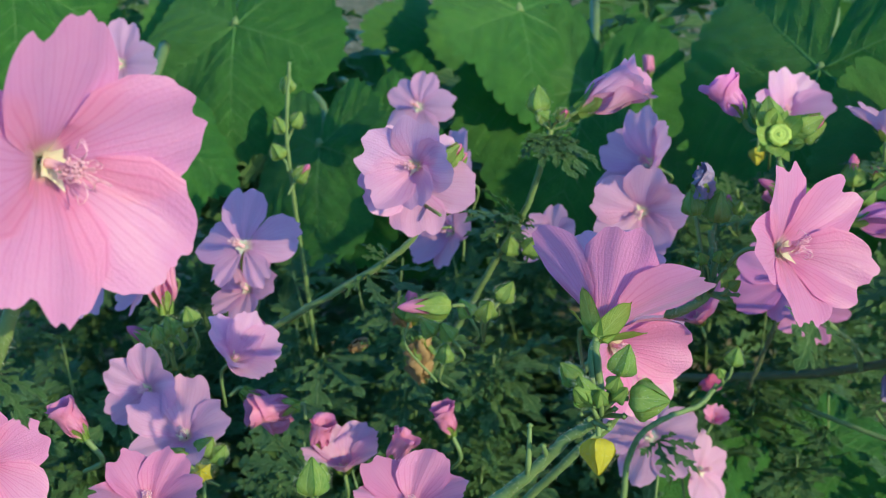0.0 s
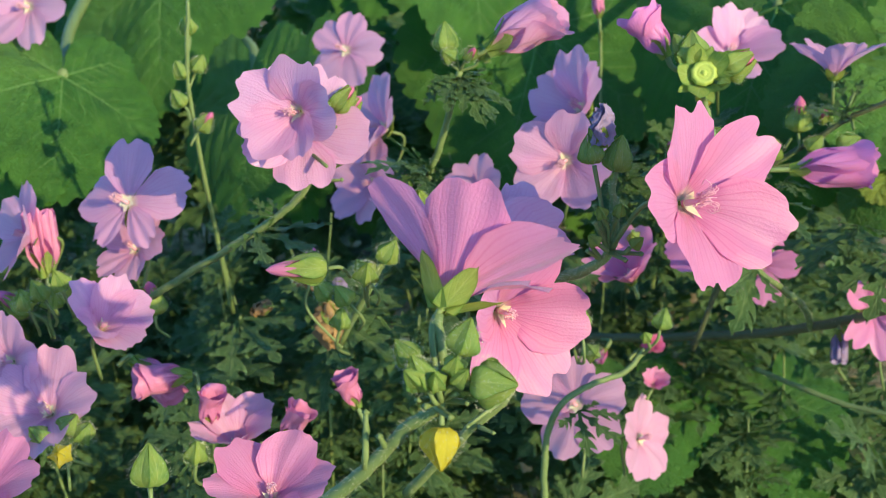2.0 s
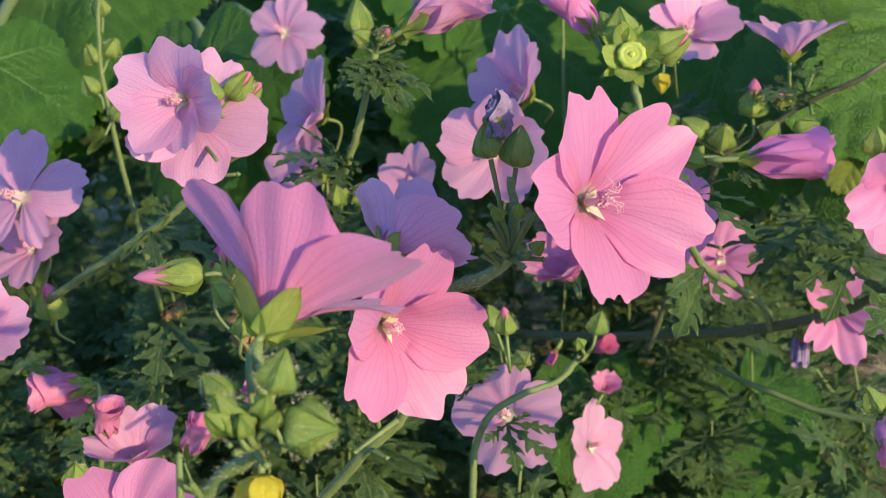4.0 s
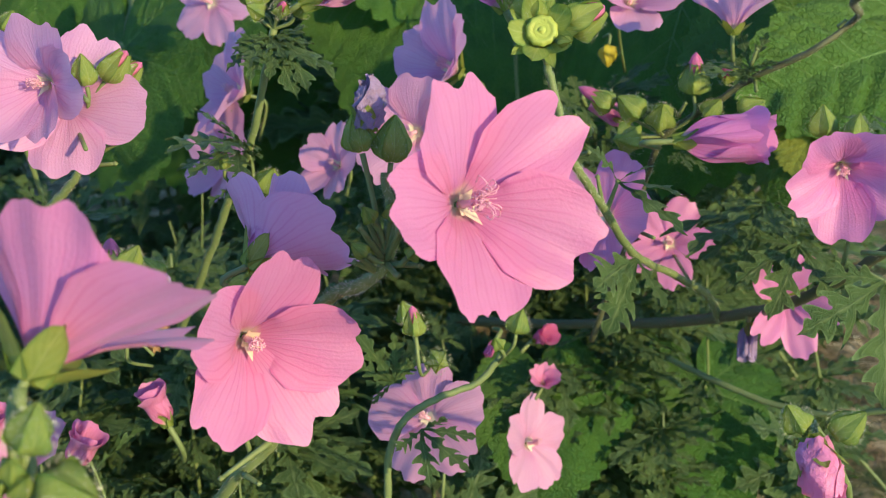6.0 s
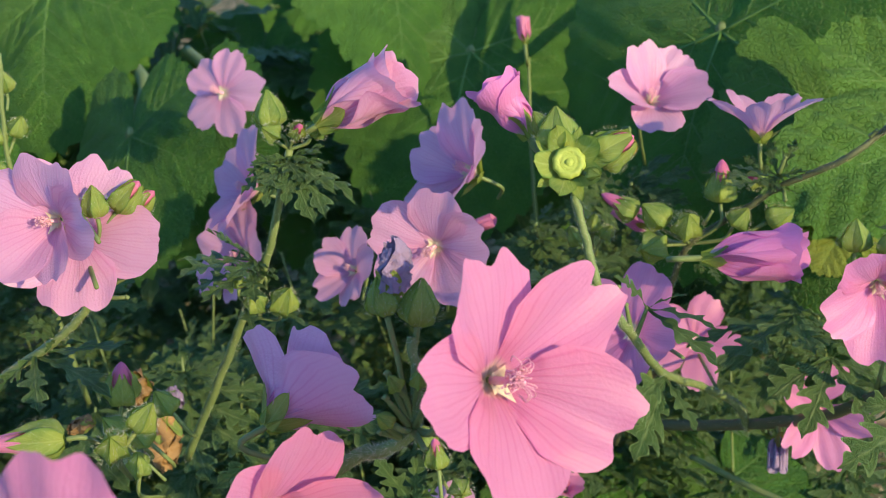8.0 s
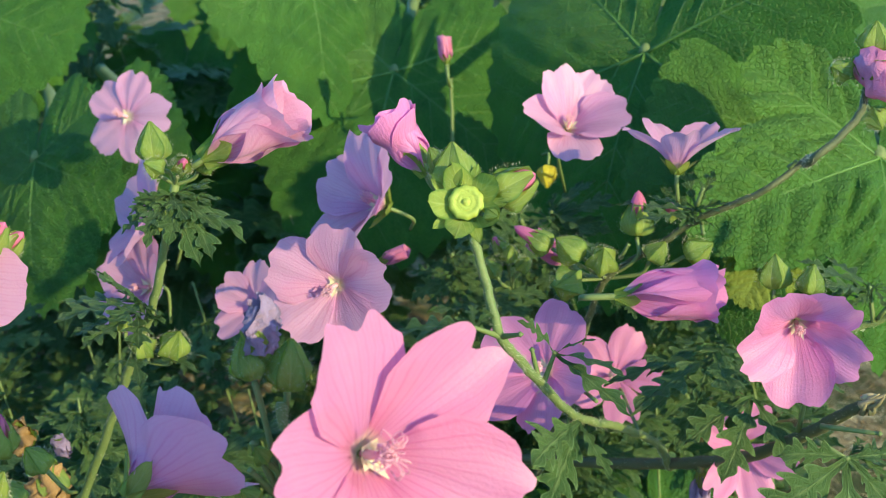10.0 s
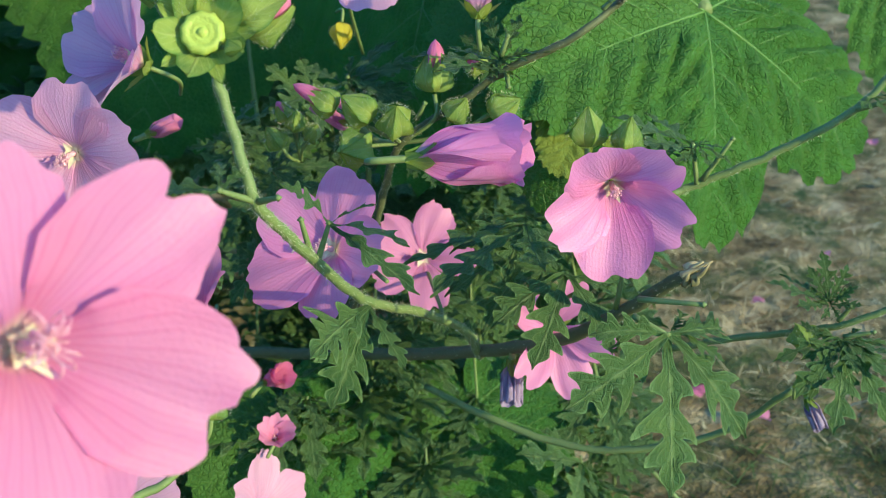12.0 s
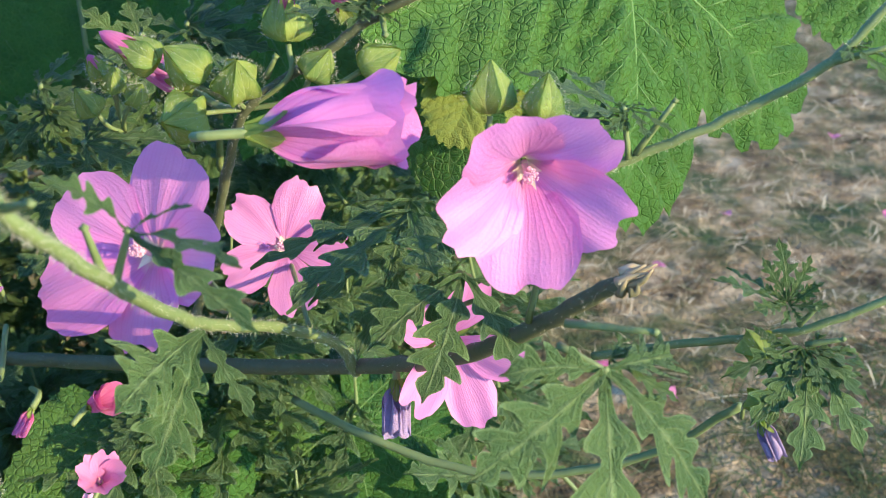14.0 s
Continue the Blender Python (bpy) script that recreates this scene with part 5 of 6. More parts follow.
mallow_stem([(0.0130, 0.5000, 0.2478), (0.0175, 0.4850, 0.2803), (0.0139, 0.4700, 0.3048)], 0.0012, 0.0008, "dark leafy mallow shoot behind the buds", STEM, 60, 282, (
    ((0.0135, 0.4837, 0.2787), (0.0338, 0.4861, 0.2720), (0.75, -0.45, 0.80), 2),
    ((0.0133, 0.4910, 0.2649), (-0.0064, 0.4896, 0.2641), (-0.48, -0.45, 0.80), 5),
    ((0.0139, 0.4703, 0.3043), (0.0356, 0.4663, 0.3089), (-0.39, -0.45, 0.80), 5),
    ((0.0133, 0.4910, 0.2648), (0.0353, 0.4848, 0.2574), (0.09, -0.45, 0.80), 8),
    ((0.0133, 0.4889, 0.2688), (-0.0108, 0.4866, 0.2558), (-0.33, -0.45, 0.80), 4),
    ((0.0138, 0.4747, 0.2958), (0.0370, 0.4666, 0.2889), (-0.48, -0.45, 0.80), 7),
    ((0.0136, 0.4809, 0.2841), (0.0033, 0.4837, 0.2985), (-0.49, -0.45, 0.80), 9),
    ((0.0138, 0.4742, 0.2968), (-0.0002, 0.4546, 0.2996), (0.07, -0.45, 0.80), 3),
    ((0.0133, 0.4907, 0.2654), (0.0021, 0.4760, 0.2672), (0.01, -0.45, 0.80), 4), ), ())
mallow_stem([(0.0461, 0.5500, 0.2612), (0.0479, 0.5350, 0.2941), (0.0417, 0.5200, 0.3190)], 0.0012, 0.0008, "dark leafy mallow shoot behind the buds", STEM, 60, 283, (
    ((0.0424, 0.5247, 0.3100), (0.0615, 0.5229, 0.3178), (0.29, -0.45, 0.80), 10),
    ((0.0425, 0.5255, 0.3084), (0.0259, 0.5109, 0.3097), (-0.04, -0.45, 0.80), 10),
    ((0.0418, 0.5204, 0.3182), (0.0669, 0.5135, 0.3254), (-0.42, -0.45, 0.80), 6),
    ((0.0421, 0.5224, 0.3144), (0.0202, 0.5177, 0.3182), (0.38, -0.45, 0.80), 9),
    ((0.0421, 0.5226, 0.3140), (0.0676, 0.5206, 0.3249), (-0.45, -0.45, 0.80), 2),
    ((0.0443, 0.5372, 0.2859), (0.0269, 0.5257, 0.2876), (-0.36, -0.45, 0.80), 10),
    ((0.0426, 0.5257, 0.3081), (0.0606, 0.5214, 0.3144), (0.17, -0.45, 0.80), 10),
    ((0.0440, 0.5354, 0.2894), (0.0338, 0.5142, 0.2872), (-0.04, -0.45, 0.80), 6),
    ((0.0430, 0.5289, 0.3019), (0.0230, 0.5157, 0.3015), (-0.04, -0.45, 0.80), 9), ), ())
# long branches at the far end of the walk
mallow_stem([(-0.0365, 0.5401, 0.2081), (0.0113, 0.5034, 0.2202), (0.0561, 0.4591, 0.2386), (0.0817, 0.4193, 0.2591), (0.0946, 0.3977, 0.2730), (0.1061, 0.3804, 0.2882), (0.1139, 0.3682, 0.3010), (0.1179, 0.3629, 0.3055)], 0.0023, 0.0017, "thick dark mallow branch cut off at its end", STEM_DARK, 400, 220, (
    ((0.1044, 0.3369, 0.3042), (0.1016, 0.3140, 0.2768), (0.28, -0.54, 0.80), 16),
    ((0.1065, 0.3400, 0.3041), (0.1184, 0.3355, 0.2964), (0.31, -0.45, 0.84), 2),
    ((0.0941, 0.3989, 0.2920), (0.0829, 0.3734, 0.2811), (-0.14, -0.79, 0.60), 5),
    ((0.0863, 0.4155, 0.3004), (0.0562, 0.3874, 0.3004), (-0.29, -0.06, 0.96), 0),
    ((0.0884, 0.4127, 0.2952), (0.0668, 0.3898, 0.2858), (-0.35, -0.33, 0.88), 3),
    ((0.0879, 0.4256, 0.2987), (0.0774, 0.3989, 0.2974), (-0.08, -0.54, 0.84), 3), ), (((0.1037, 0.3812, 0.2889), (0.1056, 0.3745, 0.3113)), ((0.0978, 0.3421, 0.3070), (0.1045, 0.3369, 0.3041)), ((0.0988, 0.3408, 0.3118), (0.1102, 0.3300, 0.3144)), ))
cut_end((0.1170, 0.3638, 0.3048), (0.1224, 0.3598, 0.3102))
mallow_stem([(0.1225, 0.3979, 0.3127), (0.1300, 0.3976, 0.3150), (0.1493, 0.3909, 0.3248), (0.1661, 0.3843, 0.3365), (0.1775, 0.3825, 0.3489), (0.1945, 0.3804, 0.3630)], 0.0011, 0.0009, "long straight hairy mallow stem leaning over the ground", STEM, 1200, 221, (
    ((0.1290, 0.3970, 0.3251), (0.1104, 0.4054, 0.3359), (0.04, 0.01, 1.00), 0),
    ((0.1290, 0.3970, 0.3251), (0.1168, 0.3994, 0.3255), (0.01, -0.13, 0.99), 2),
    ((0.1297, 0.3974, 0.3263), (0.1379, 0.3893, 0.3242), (0.01, -0.13, 0.99), 6),
    ((0.1699, 0.3830, 0.3398), (0.1810, 0.3728, 0.3368), (0.04, 0.01, 1.00), 2), ), (((0.1308, 0.3960, 0.3167), (0.1379, 0.3935, 0.3284)), ((0.1297, 0.3967, 0.3154), (0.1285, 0.3976, 0.3263)), ((0.1663, 0.3834, 0.3370), (0.1753, 0.3780, 0.3409)), ))
mallow_stem([(0.1337, 0.4273, 0.2485), (0.1481, 0.4124, 0.2583), (0.1679, 0.3963, 0.2675), (0.1825, 0.3870, 0.2771), (0.2060, 0.3786, 0.2922)], 0.0011, 0.0009, "slender green mallow stem low over dry ground", STEM, 500, 222, (
    ((0.1673, 0.3930, 0.2768), (0.1519, 0.3967, 0.2859), (0.04, 0.01, 1.00), 0),
    ((0.1675, 0.3936, 0.2781), (0.1678, 0.3965, 0.2916), (-0.10, -0.65, 0.75), 4),
    ((0.1680, 0.3929, 0.2768), (0.1750, 0.3912, 0.2831), (-0.03, -0.34, 0.94), 2),
    ((0.1699, 0.3874, 0.2682), (0.1630, 0.3636, 0.2555), (-0.12, -0.73, 0.67), 1),
    ((0.1699, 0.3874, 0.2682), (0.1768, 0.3720, 0.2668), (0.13, -0.50, 0.86), 4),
    ((0.1686, 0.3879, 0.2689), (0.1555, 0.3733, 0.2614), (-0.08, -0.54, 0.84), 3), ), (((0.1709, 0.3894, 0.2682), (0.1776, 0.3851, 0.2711)), ((0.1704, 0.3923, 0.2719), (0.1722, 0.3890, 0.2775)), ))
mallow_bud((0.1613, 0.3970, 0.2664), (-0.09, -0.99, 0.11), 0.0100, "closed green mallow bud with keeled sepals", (0.1644, 0.3988, 0.2666), 223, tip=0)
mallow_bud((0.1604, 0.3910, 0.2533), (0.08, -0.81, 0.59), 0.0085, "closed green mallow bud with keeled sepals", (0.1613, 0.3978, 0.2443), 224, tip=0)
furled_flower((0.1616, 0.3889, 0.2493), (0.28, -0.54, -0.80), 0.0100, "drooping withered violet mallow flower", (0.1606, 0.3949, 0.2498), 225, mat=DRY_PETAL, e=(86, 86))
furled_flower((0.0812, 0.4177, 0.2555), (-0.13, -0.49, -0.86), 0.0140, "drooping withered violet flower on its stalk", (0.0843, 0.4277, 0.2542), 226, mat=DRY_PETAL, e=(87, 87))
mallow_stem([(0.0594, 0.4890, 0.2082), (0.0772, 0.4683, 0.2068), (0.0977, 0.4520, 0.2038), (0.1194, 0.4378, 0.2058), (0.1475, 0.4220, 0.2190), (0.1634, 0.4030, 0.2442)], 0.0013, 0.0011, "slender green mallow stem near the ground", STEM, 0, 227, (), ())

# large leaves of the plant behind
large_leaf((0.1656, 0.5048, 0.3351), (0.42, -0.66, 0.62), (-0.01, -0.05, -0.07), 0.081, "broad sunlit green leaf with quilted veins", 228, cut=0.4, side=1.26, fine=True, back=(0.1995, 0.6432, 0.3518))
large_leaf((0.2718, 0.5643, 0.3314), (0.35, -0.60, 0.70), (-0.06, -0.67, -0.74), 0.062, "broad sunlit green leaf behind another", 229, cut=0.1, side=0.8, fine=True, back=(0.3396, 0.7325, 0.3579))
large_leaf((0.1155, 0.4704, 0.3130), (0.35, -0.80, 0.48), (-0.55, -0.10, -0.80), 0.021, "smaller pale yellow-green leaf in half shade", 230, mat=PALELEAF, cut=0.10, fine=True, back=(0.1706, 0.6349, 0.3232))
large_leaf((0.1067, 0.4690, 0.2990), (-0.50, -0.75, 0.40), (-0.10, -0.30, -0.95), 0.020, "small dark green leaf hanging in shade", 277, cut=0.10, back=(0.1506, 0.6049, 0.3032))
large_leaf((0.0921, 0.6050, 0.3635), (-0.55, -0.62, 0.56), (-0.41, -0.42, -0.81), 0.115, "broad dark green leaf in shade", 231, cut=0.08, back=(0.1359, 0.8287, 0.4159))
large_leaf((0.1380, 0.5570, 0.3349), (0.10, -0.80, 0.60), (0.15, -0.40, -0.90), 0.085, "broad green leaf with pale ribs", 232, back=(0.1879, 0.7583, 0.3518))
large_leaf((-0.0320, 0.7459, 0.3383), (0.10, -0.78, 0.60), (-0.28, -0.41, -0.87), 0.115, "broad shaded green leaf behind the flowers", 233, back=(-0.0151, 0.9434, 0.3879))
large_leaf((-0.0837, 1.0361, 0.3553), (0.55, -0.45, 0.70), (0.04, -0.61, -0.79), 0.115, "bright yellow-green sunlit leaf far back", 234, back=(-0.0937, 1.2172, 0.4208))
large_leaf((-0.1523, 1.0608, 0.3400), (0.55, -0.45, 0.70), (-0.36, -0.58, -0.73), 0.100, "bright yellow-green sunlit leaf beside another", 235, back=(-0.1448, 1.2173, 0.4250))
large_leaf((-0.2968, 0.8354, 0.3964), (0.50, -0.50, 0.68), (0.20, -0.49, -0.85), 0.095, "sunlit lobed green leaf before dark shade", 236, cut=0.2, back=(-0.3755, 1.0068, 0.4529))
large_leaf((-0.3295, 0.7929, 0.3431), (0.50, -0.50, 0.68), (0.39, -0.55, -0.73), 0.065, "green lobed leaf before dark shade", 237, cut=0.2, back=(-0.4077, 0.9760, 0.3719))
large_leaf((-0.2893, 0.5776, 0.3545), (0.50, -0.50, 0.68), (-0.14, -0.41, -0.90), 0.070, "sunlit lobed green leaf behind the flowers", 238, cut=0.2, back=(-0.3223, 0.7321, 0.3849))
large_leaf((-0.3224, 0.5448, 0.3262), (0.20, -0.72, 0.65), (-0.14, -0.41, -0.90), 0.055, "green leaf behind the flowers", 239, cut=0.2, back=(-0.3842, 0.7114, 0.3357))
large_leaf((-0.2733, 0.7395, 0.3959), (-0.25, -0.70, 0.65), (0.07, -0.40, -0.92), 0.100, "broad green leaf above dark shade", 240, cut=0.15, back=(-0.2896, 0.8613, 0.4514))
large_leaf((-0.0772, 0.7684, 0.3914), (0.50, -0.50, 0.68), (-0.04, -0.38, -0.93), 0.085, "bright green leaf far back", 241, cut=0.15, back=(-0.0828, 0.9490, 0.4768))
large_leaf((-0.2025, 0.6301, 0.3297), (-0.50, -0.65, 0.55), (0.05, -0.42, -0.91), 0.075, "dark green leaf in shade", 242, back=(-0.2533, 0.7711, 0.3519))
large_leaf((-0.1819, 0.6724, 0.3238), (-0.55, -0.60, 0.55), (0.05, -0.42, -0.91), 0.080, "dark green leaf in shade behind buds", 243, back=(-0.2081, 0.7738, 0.3478))
large_leaf((0.0892, 0.5849, 0.1160), (-0.10, -0.40, 0.90), (-0.08, -0.78, -0.62), 0.045, "small round green leaf close to the ground", 244, back=(0.0703, 0.6192, 0.0641))
large_leaf((0.0063, 0.5042, 0.1877), (0.10, -0.50, 0.85), (0.09, -0.70, -0.71), 0.050, "small green leaf low in shade", 245, back=(-0.0096, 0.5239, 0.1284))
large_leaf((0.0792, 0.5268, 0.1725), (0.10, -0.50, 0.85), (0.09, -0.70, -0.71), 0.055, "light green leaf low beside dry ground", 246, back=(0.0706, 0.5464, 0.1112))
large_leaf((0.2281, 0.6778, 0.3662), (0.60, -0.45, 0.65), (-0.17, -0.51, -0.84), 0.060, "bright green sunlit leaf at the edge of the clump", 247, cut=0.15, back=(0.2917, 0.8514, 0.4046))
large_leaf((0.2405, 0.8662, 0.3592), (0.50, -0.50, 0.65), (0.03, -0.51, -0.86), 0.080, "green leaf over the edge of the clump", 248, cut=0.15, back=(0.3038, 1.0686, 0.4198))
large_leaf((-0.4736, 0.8529, 0.4332), (0.50, -0.50, 0.65), (0.07, -0.46, -0.88), 0.110, "green leaf in the back of the clump", 249, cut=0.15, back=(-0.5319, 1.0342, 0.5359))

# thin shoots and withered bits between the flowers
mallow_stem([(-0.1873, 0.4798, 0.2526), (-0.1856, 0.4572, 0.3189), (-0.1855, 0.4501, 0.3670), (-0.1809, 0.4504, 0.4032)], 0.0012, 0.0008, "thin upright green mallow shoot with small buds", STEM, 100, 250, (), ())
mallow_bud((-0.1866, 0.4511, 0.3709), (-0.34, -0.19, 0.92), 0.0085, "closed green mallow bud with keeled sepals", (-0.1851, 0.4494, 0.3645), 251, tip=0)
mallow_bud((-0.1821, 0.4521, 0.3731), (0.51, -0.13, 0.85), 0.0085, "closed green mallow bud with keeled sepals", (-0.1850, 0.4502, 0.3670), 252, tip=0)
mallow_bud((-0.1840, 0.4563, 0.3883), (0.02, -0.18, 0.98), 0.0085, "closed green mallow bud with keeled sepals", (-0.1843, 0.4545, 0.3820), 253, tip=0)
mallow_bud((-0.1819, 0.4453, 0.3492), (0.67, -0.10, 0.73), 0.0085, "green mallow bud with a pink petal tip", (-0.1861, 0.4432, 0.3432), 254, tip=0.3)
mallow_bud((-0.1879, 0.4478, 0.3596), (-0.46, -0.18, 0.87), 0.0085, "closed green mallow bud with keeled sepals", (-0.1856, 0.4462, 0.3532), 255, tip=0)
dry_flower((-0.1280, 0.3880, 0.2998), (-0.12, -0.80, 0.45), 0.0125, "brown withered mallow flower among leaves", 245, BROWN)
dry_flower((-0.1247, 0.3900, 0.2893), (0.10, -0.30, -0.95), 0.0150, "grey-brown withered mallow flower hanging down", 270, BROWN, 1.2)
dry_flower((-0.1462, 0.3860, 0.2906), (-0.89, -0.41, -0.19), 0.0070, "brown withered mallow flower among leaves", 165, BROWN)
dry_flower((-0.1210, 0.3920, 0.2974), (0.67, -0.54, -0.51), 0.0065, "withered violet mallow flower rolled up among leaves", 290)
furled_flower((0.0012, 0.6579, 0.3564), (-0.03, 0.22, 0.97), 0.0140, "small violet mallow flower far back", (0.0022, 0.6737, 0.3401), 256, e=(84, 74))
mallow_stem([(0.0018, 0.6545, 0.2225), (0.0003, 0.6570, 0.2922), (0.0026, 0.6656, 0.3475)], 0.0012, 0.0008, "thin green mallow shoot far back", STEM, 0, 257, (), ())
furled_flower((-0.0245, 0.4842, 0.3153), (0.93, -0.08, 0.35), 0.0120, "small rolled lilac mallow flower", (-0.0298, 0.4933, 0.3113), 258, e=(84, 80))
furled_flower((0.0039, 0.4649, 0.2307), (0.65, -0.53, 0.55), 0.0120, "deep pink mallow flower in deep shade", (-0.0016, 0.4639, 0.2263), 259, e=(76, 66), mat=PETAL_DEEP)
furled_flower((-0.0118, 0.4677, 0.2306), (-0.48, -0.66, -0.58), 0.0080, "small deep pink mallow petal tip", (-0.0128, 0.4791, 0.2305), 260, e=(84, 84), mat=PETAL_DEEP)
furled_flower((-0.2241, 0.2627, 0.3064), (-0.44, -0.10, 0.89), 0.0160, "small rolled pink mallow flower low in the clump", (-0.2322, 0.2773, 0.2870), 261, e=(80, 66))
furled_flower((-0.1613, 0.3295, 0.2670), (0.29, -0.06, 0.95), 0.0160, "small rolled pink mallow flower low in the clump", (-0.1657, 0.3437, 0.2453), 262, e=(80, 66))
furled_flower((-0.1319, 0.3209, 0.2654), (0.56, -0.03, 0.83), 0.0160, "small rolled pink mallow flower low in the clump", (-0.1350, 0.3353, 0.2437), 263, e=(80, 66))
furled_flower((-0.1094, 0.3437, 0.2657), (-0.27, -0.09, 0.96), 0.0160, "small rolled pink mallow flower low in the clump", (-0.1116, 0.3581, 0.2439), 264, e=(80, 66))
mallow_bud((-0.1969, 0.2803, 0.2876), (-0.52, -0.30, 0.80), 0.0085, "closed green mallow bud with keeled sepals", (-0.2016, 0.2958, 0.2700), 265, tip=0)
mallow_bud((-0.1919, 0.2817, 0.2910), (0.65, -0.23, 0.72), 0.0085, "closed green mallow bud with keeled sepals", (-0.1963, 0.2972, 0.2736), 266, tip=0)
mallow_bud((-0.1872, 0.2812, 0.2879), (0.57, -0.25, 0.78), 0.0085, "closed green mallow bud with keeled sepals", (-0.1914, 0.2967, 0.2703), 267, tip=0)
mallow_bud((-0.2079, 0.3204, 0.3212), (-0.20, -0.33, 0.92), 0.0085, "closed green mallow bud with keeled sepals", (-0.2126, 0.3363, 0.3051), 268, tip=0)
mallow_bud((-0.2132, 0.3192, 0.3185), (-0.06, -0.34, 0.94), 0.0085, "closed green mallow bud with keeled sepals", (-0.2182, 0.3350, 0.3023), 269, tip=0)
mallow_bud((-0.2015, 0.3217, 0.3238), (-0.06, -0.34, 0.94), 0.0085, "closed green mallow bud with keeled sepals", (-0.2059, 0.3376, 0.3078), 270, tip=0)
mallow_bud((-0.1514, 0.2815, 0.2790), (0.22, -0.32, 0.92), 0.0085, "closed green mallow bud with keeled sepals", (-0.1539, 0.2970, 0.2610), 271, tip=0)
mallow_bud((-0.1270, 0.2830, 0.2774), (-0.43, -0.32, 0.85), 0.0085, "closed green mallow bud with keeled sepals", (-0.1284, 0.2986, 0.2594), 272, tip=0)
mallow_bud((-0.1056, 0.3262, 0.3126), (-0.43, -0.32, 0.85), 0.0085, "closed green mallow bud with keeled sepals", (-0.1057, 0.3423, 0.2961), 273, tip=0)
mallow_bud((-0.1118, 0.3264, 0.3150), (-0.52, -0.30, 0.80), 0.0085, "closed green mallow bud with keeled sepals", (-0.1122, 0.3425, 0.2987), 274, tip=0)
mallow_bud((-0.0989, 0.3289, 0.3203), (-0.32, -0.33, 0.89), 0.0085, "closed green mallow bud with keeled sepals", (-0.0988, 0.3451, 0.3041), 275, tip=0)
mallow_bud((-0.1091, 0.3236, 0.3048), (0.22, -0.32, 0.92), 0.0085, "closed green mallow bud with keeled sepals", (-0.1094, 0.3396, 0.2879), 276, tip=0)


def filler():
    """Leafy shoots that close the clump below and behind the flowers."""
    rng = np.random.default_rng(5)
    for k in range(150):
        x = rng.uniform(-0.48, 0.13)
        y = rng.uniform(0.38, 0.74) if x < -0.03 else rng.uniform(0.50, 0.70)
        top = rng.uniform(0.14, 0.28) - 0.10 * max(0, 0.45 - y) - (0.015 if x > -0.03 else 0.0)
        lean = rng.normal(size=2) * 0.05
        p = [(x - lean[0], y - lean[1] + 0.03, 0.0), (x - 0.4 * lean[0], y, 0.5 * top), (x, y - 0.01, top)]
        line = spline(p, 12)
        leaves = []
        for i in range(rng.integers(12, 18)):
            s = rng.uniform(0.4, 1.0)
            b = np.array([np.interp(s, np.linspace(0, 1, 12), line[:, q]) for q in range(3)])
            a = rng.uniform(0, 6.28)
            d = np.array([math.cos(a), math.sin(a) - 0.25, rng.uniform(-0.35, 0.55)])
            d /= np.linalg.norm(d)
            leaves.append((tuple(b), tuple(b + d * rng.uniform(0.020, 0.044)), (rng.normal() * 0.3, -0.35 + rng.normal() * 0.3, 0.8), int(rng.integers(0, 9))))
        mallow_stem(p, 0.0014, 0.0004, "leafy green mallow shoot inside the clump", STEM, 0, 900 + k, leaves)


def ground_cover():
    b = Bag()
    s = np.linspace(-1, 1, 60)
    w = np.sign(s) * np.abs(s) ** 4 * 400
    gx, gy = np.meshgrid(w, w + 0.8, indexing="ij")
    z = np.array([[0.012 * noise.noise((a * 3, c * 3, 0.0)) if abs(a) < 6 and abs(c) < 6 else 0.0 for a, c in zip(ra, rc)] for ra, rc in zip(gx, gy)])
    b.grid(np.stack([gx, gy, z], -1))
    g = new("ground", b.mesh("ground", SOIL))
    tagged(g, "dry bare ground with withered grass", "ground", kind="structure")
    rng = np.random.default_rng(8)
    for name, mat, count, label in (("dry_grass", STRAW, 42000, "matted dry straw-coloured grass"), ("green_grass", GRASS, 36000, "thin green grass in dry turf")):
        b = Bag()
        patch = rng.uniform((0.05, 0.55), (1.5, 2.6), (60 if mat is STRAW else 45, 2))
        near = 0.62 if mat is STRAW else 0.85
        for _ in range(count):
            if rng.uniform() < near:
                c = patch[rng.integers(0, len(patch))] + rng.normal(size=2) * (0.075 if mat is STRAW else 0.055)
            else:
                c = rng.uniform((0.0, 0.5), (1.6, 2.8))
            a, l = rng.uniform(0, 6.28), rng.uniform(0.008, 0.028)
            d = np.array([math.cos(a), math.sin(a), rng.uniform(0.02, 0.45)])
            side = np.array([-math.sin(a), math.cos(a), 0]) * rng.uniform(0.00018, 0.00045)
            p0 = np.array([c[0], c[1], 0.004])
            p1, p2 = p0 + d * l * 0.5, p0 + d * l * (1, 1, 0.55)
            o = len(b.v)
            b.v += [p0 - side, p0 + side, p1 + side, p1 - side, p2]
            b.uv += [(0.5, 0.5)] * 5
            b.f += [(o, o + 1, o + 2, o + 3), (o + 3, o + 2, o + 4)]
        tagged(new(name, b.mesh(name, mat, False)), label, "grass", kind="stuff")


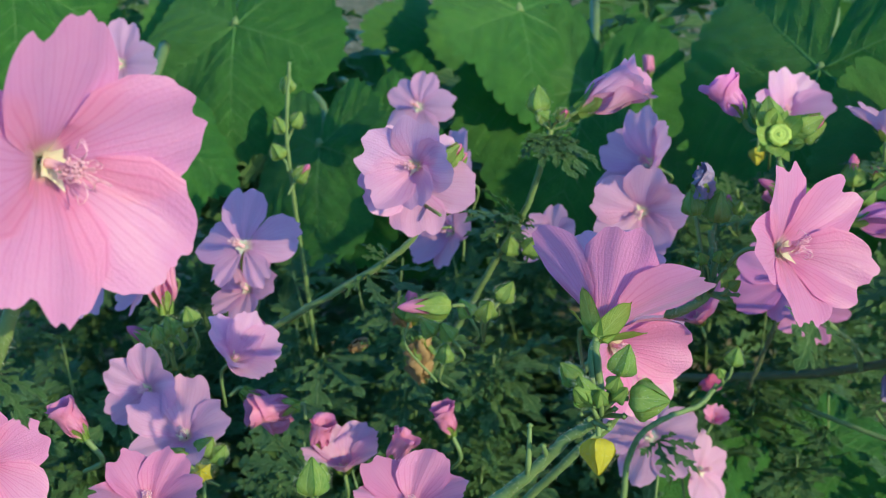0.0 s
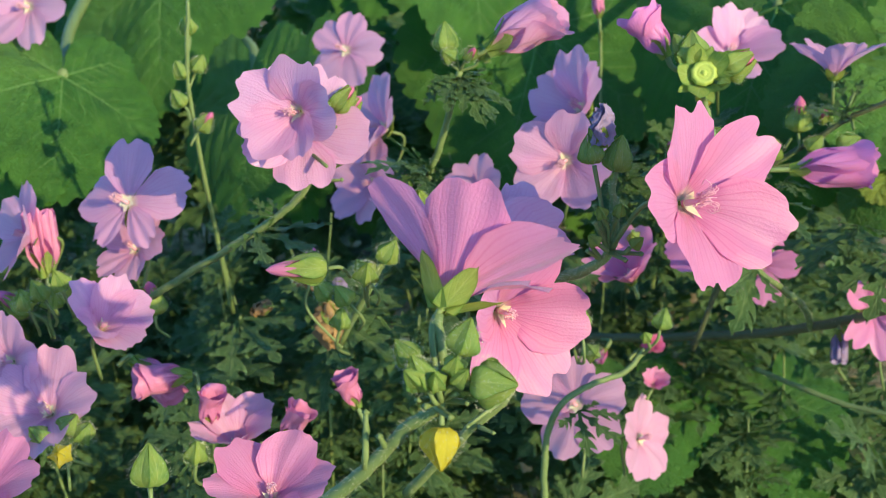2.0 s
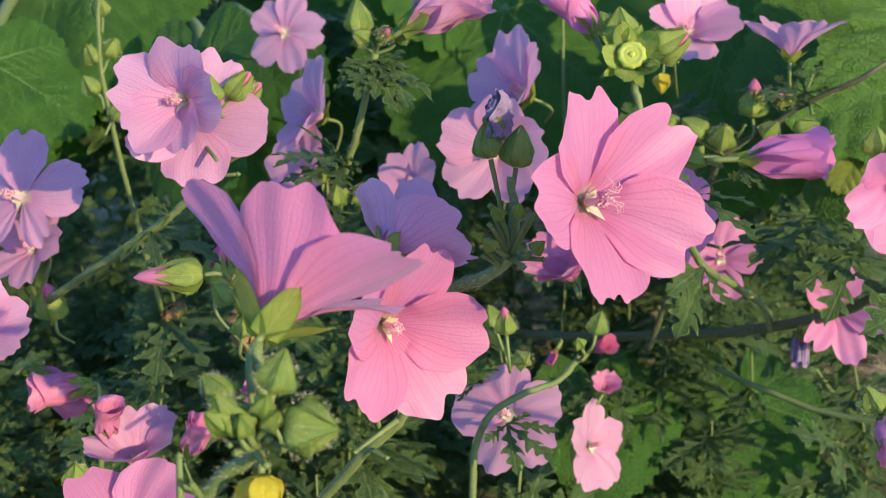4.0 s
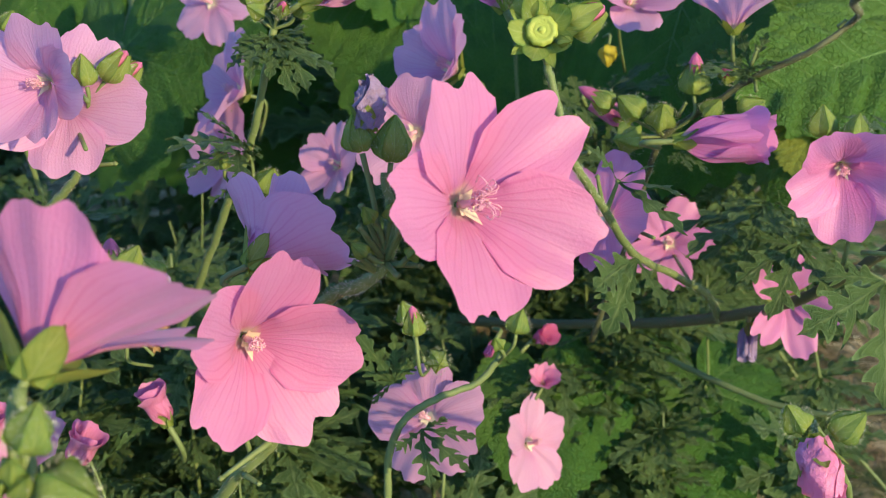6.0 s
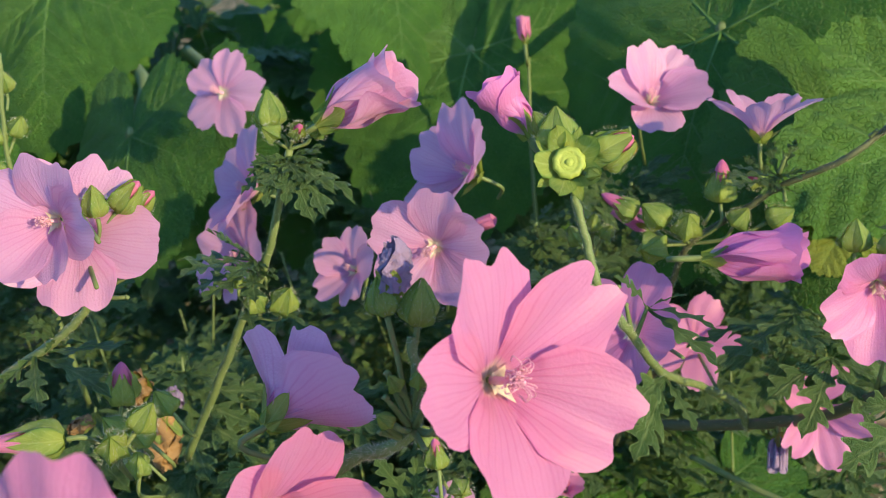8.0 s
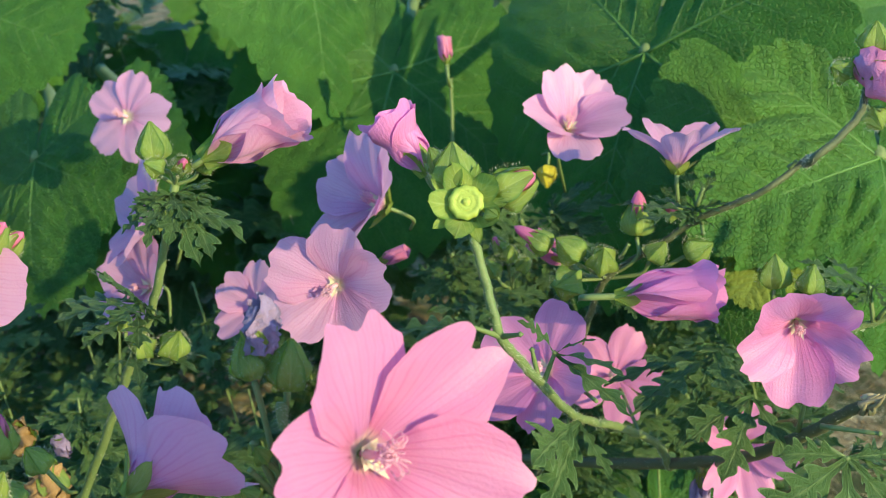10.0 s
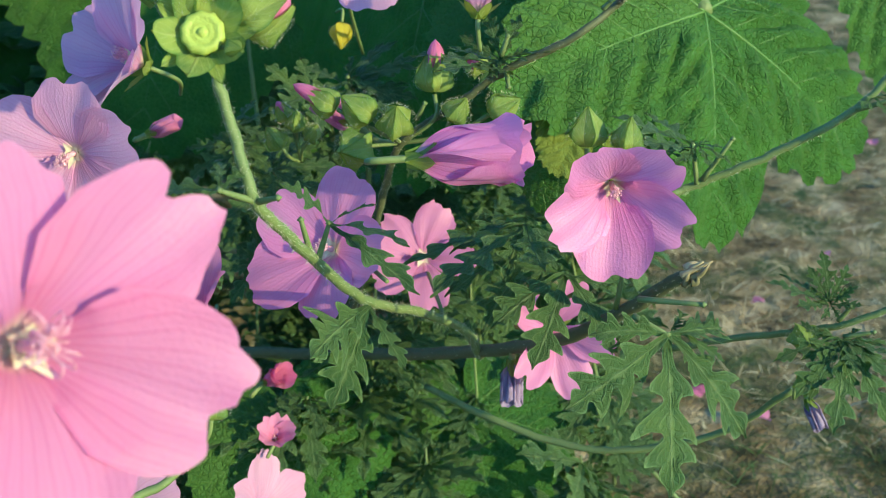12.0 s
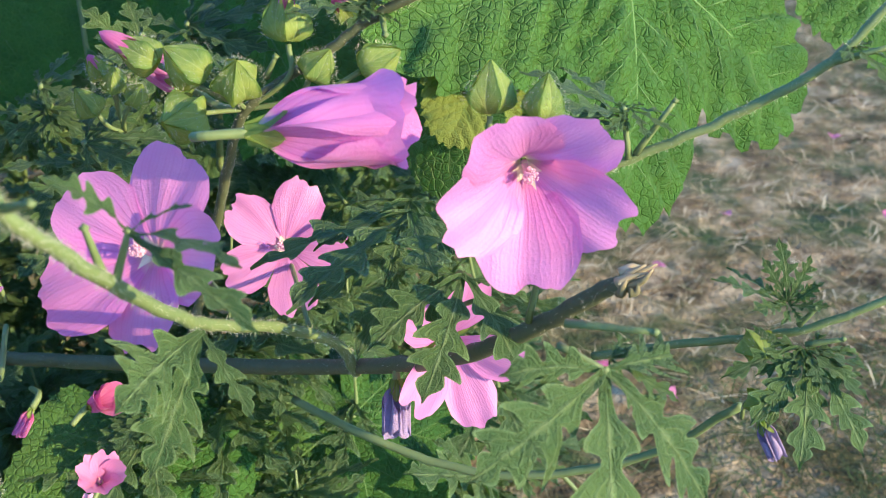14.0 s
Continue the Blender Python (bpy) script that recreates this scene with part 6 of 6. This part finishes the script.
def fallen_petal(c, size, mat, seed, label):
    rng = np.random.default_rng(seed)
    pts, uv = petal_points(rng, size, 25, -20, 0.5, 0.1, 0.0, 0.12, 0.2, 8, 9)
    b = Bag()
    b.grid(pts - (size * 0.5, 0, 0), uv)
    ob = new("fallen_petal", b.mesh("fallen_petal", mat))
    ob.matrix_basis = pose(c[0], c[1], 0.012, 0, 0, seed * 50)
    tagged(ob, label, "petal", "fallen petals")


def back_growth():
    """Taller leafy shoots and broad leaves in the dark behind the clump."""
    rng = np.random.default_rng(21)
    for k in range(60):
        x, y = rng.uniform(-0.85, 0.24), rng.uniform(0.80, 1.45)
        top = rng.uniform(0.24, 0.44)
        p = [(x, y + 0.04, 0.0), (x + rng.normal() * 0.02, y, 0.5 * top), (x + rng.normal() * 0.04, y - 0.02, top)]
        line = spline(p, 12)
        leaves = []
        for i in range(13):
            s = rng.uniform(0.25, 1.0)
            b = np.array([np.interp(s, np.linspace(0, 1, 12), line[:, q]) for q in range(3)])
            a = rng.uniform(0, 6.28)
            d = np.array([math.cos(a), math.sin(a) - 0.3, rng.uniform(-0.5, 0.4)])
            d /= np.linalg.norm(d)
            leaves.append((tuple(b), tuple(b + d * rng.uniform(0.06, 0.11)), (rng.normal() * 0.3, -0.5, 0.8), int(rng.integers(0, 9))))
        mallow_stem(p, 0.0020, 0.0004, "tall leafy shoot in the dark behind the clump", STEM, 0, 1300 + k, leaves)
    for k in range(16):
        x, y = rng.uniform(-0.7, 0.2), rng.uniform(0.85, 1.15)
        z = rng.uniform(0.20, 0.38)
        large_leaf((x, y, z), (rng.normal() * 0.25, -0.75, 0.65), (rng.normal() * 0.3, -0.2, -0.95), rng.uniform(0.07, 0.11), "green leaf in the shade behind the clump", 1400 + k, back=(x, y + 0.15, z - 0.1), cut=0.18)


filler()
back_growth()
for k, (x, y, s, mat) in enumerate(((0.5827, 1.0908, 0.013, PETAL_DEEP), (0.4258, 0.9656, 0.009, PETAL), (0.3437, 0.8965, 0.011, PETAL), (0.545, 0.93, 0.012, PETAL_DEEP), (0.5758, 1.212, 0.013, PETAL), (0.26, 0.78, 0.012, PETAL_DEEP), (0.29, 0.74, 0.010, PETAL))):
    fallen_petal((x, y), s, mat, k + 1, "small pink fallen petal on dry grass")
ground_cover()
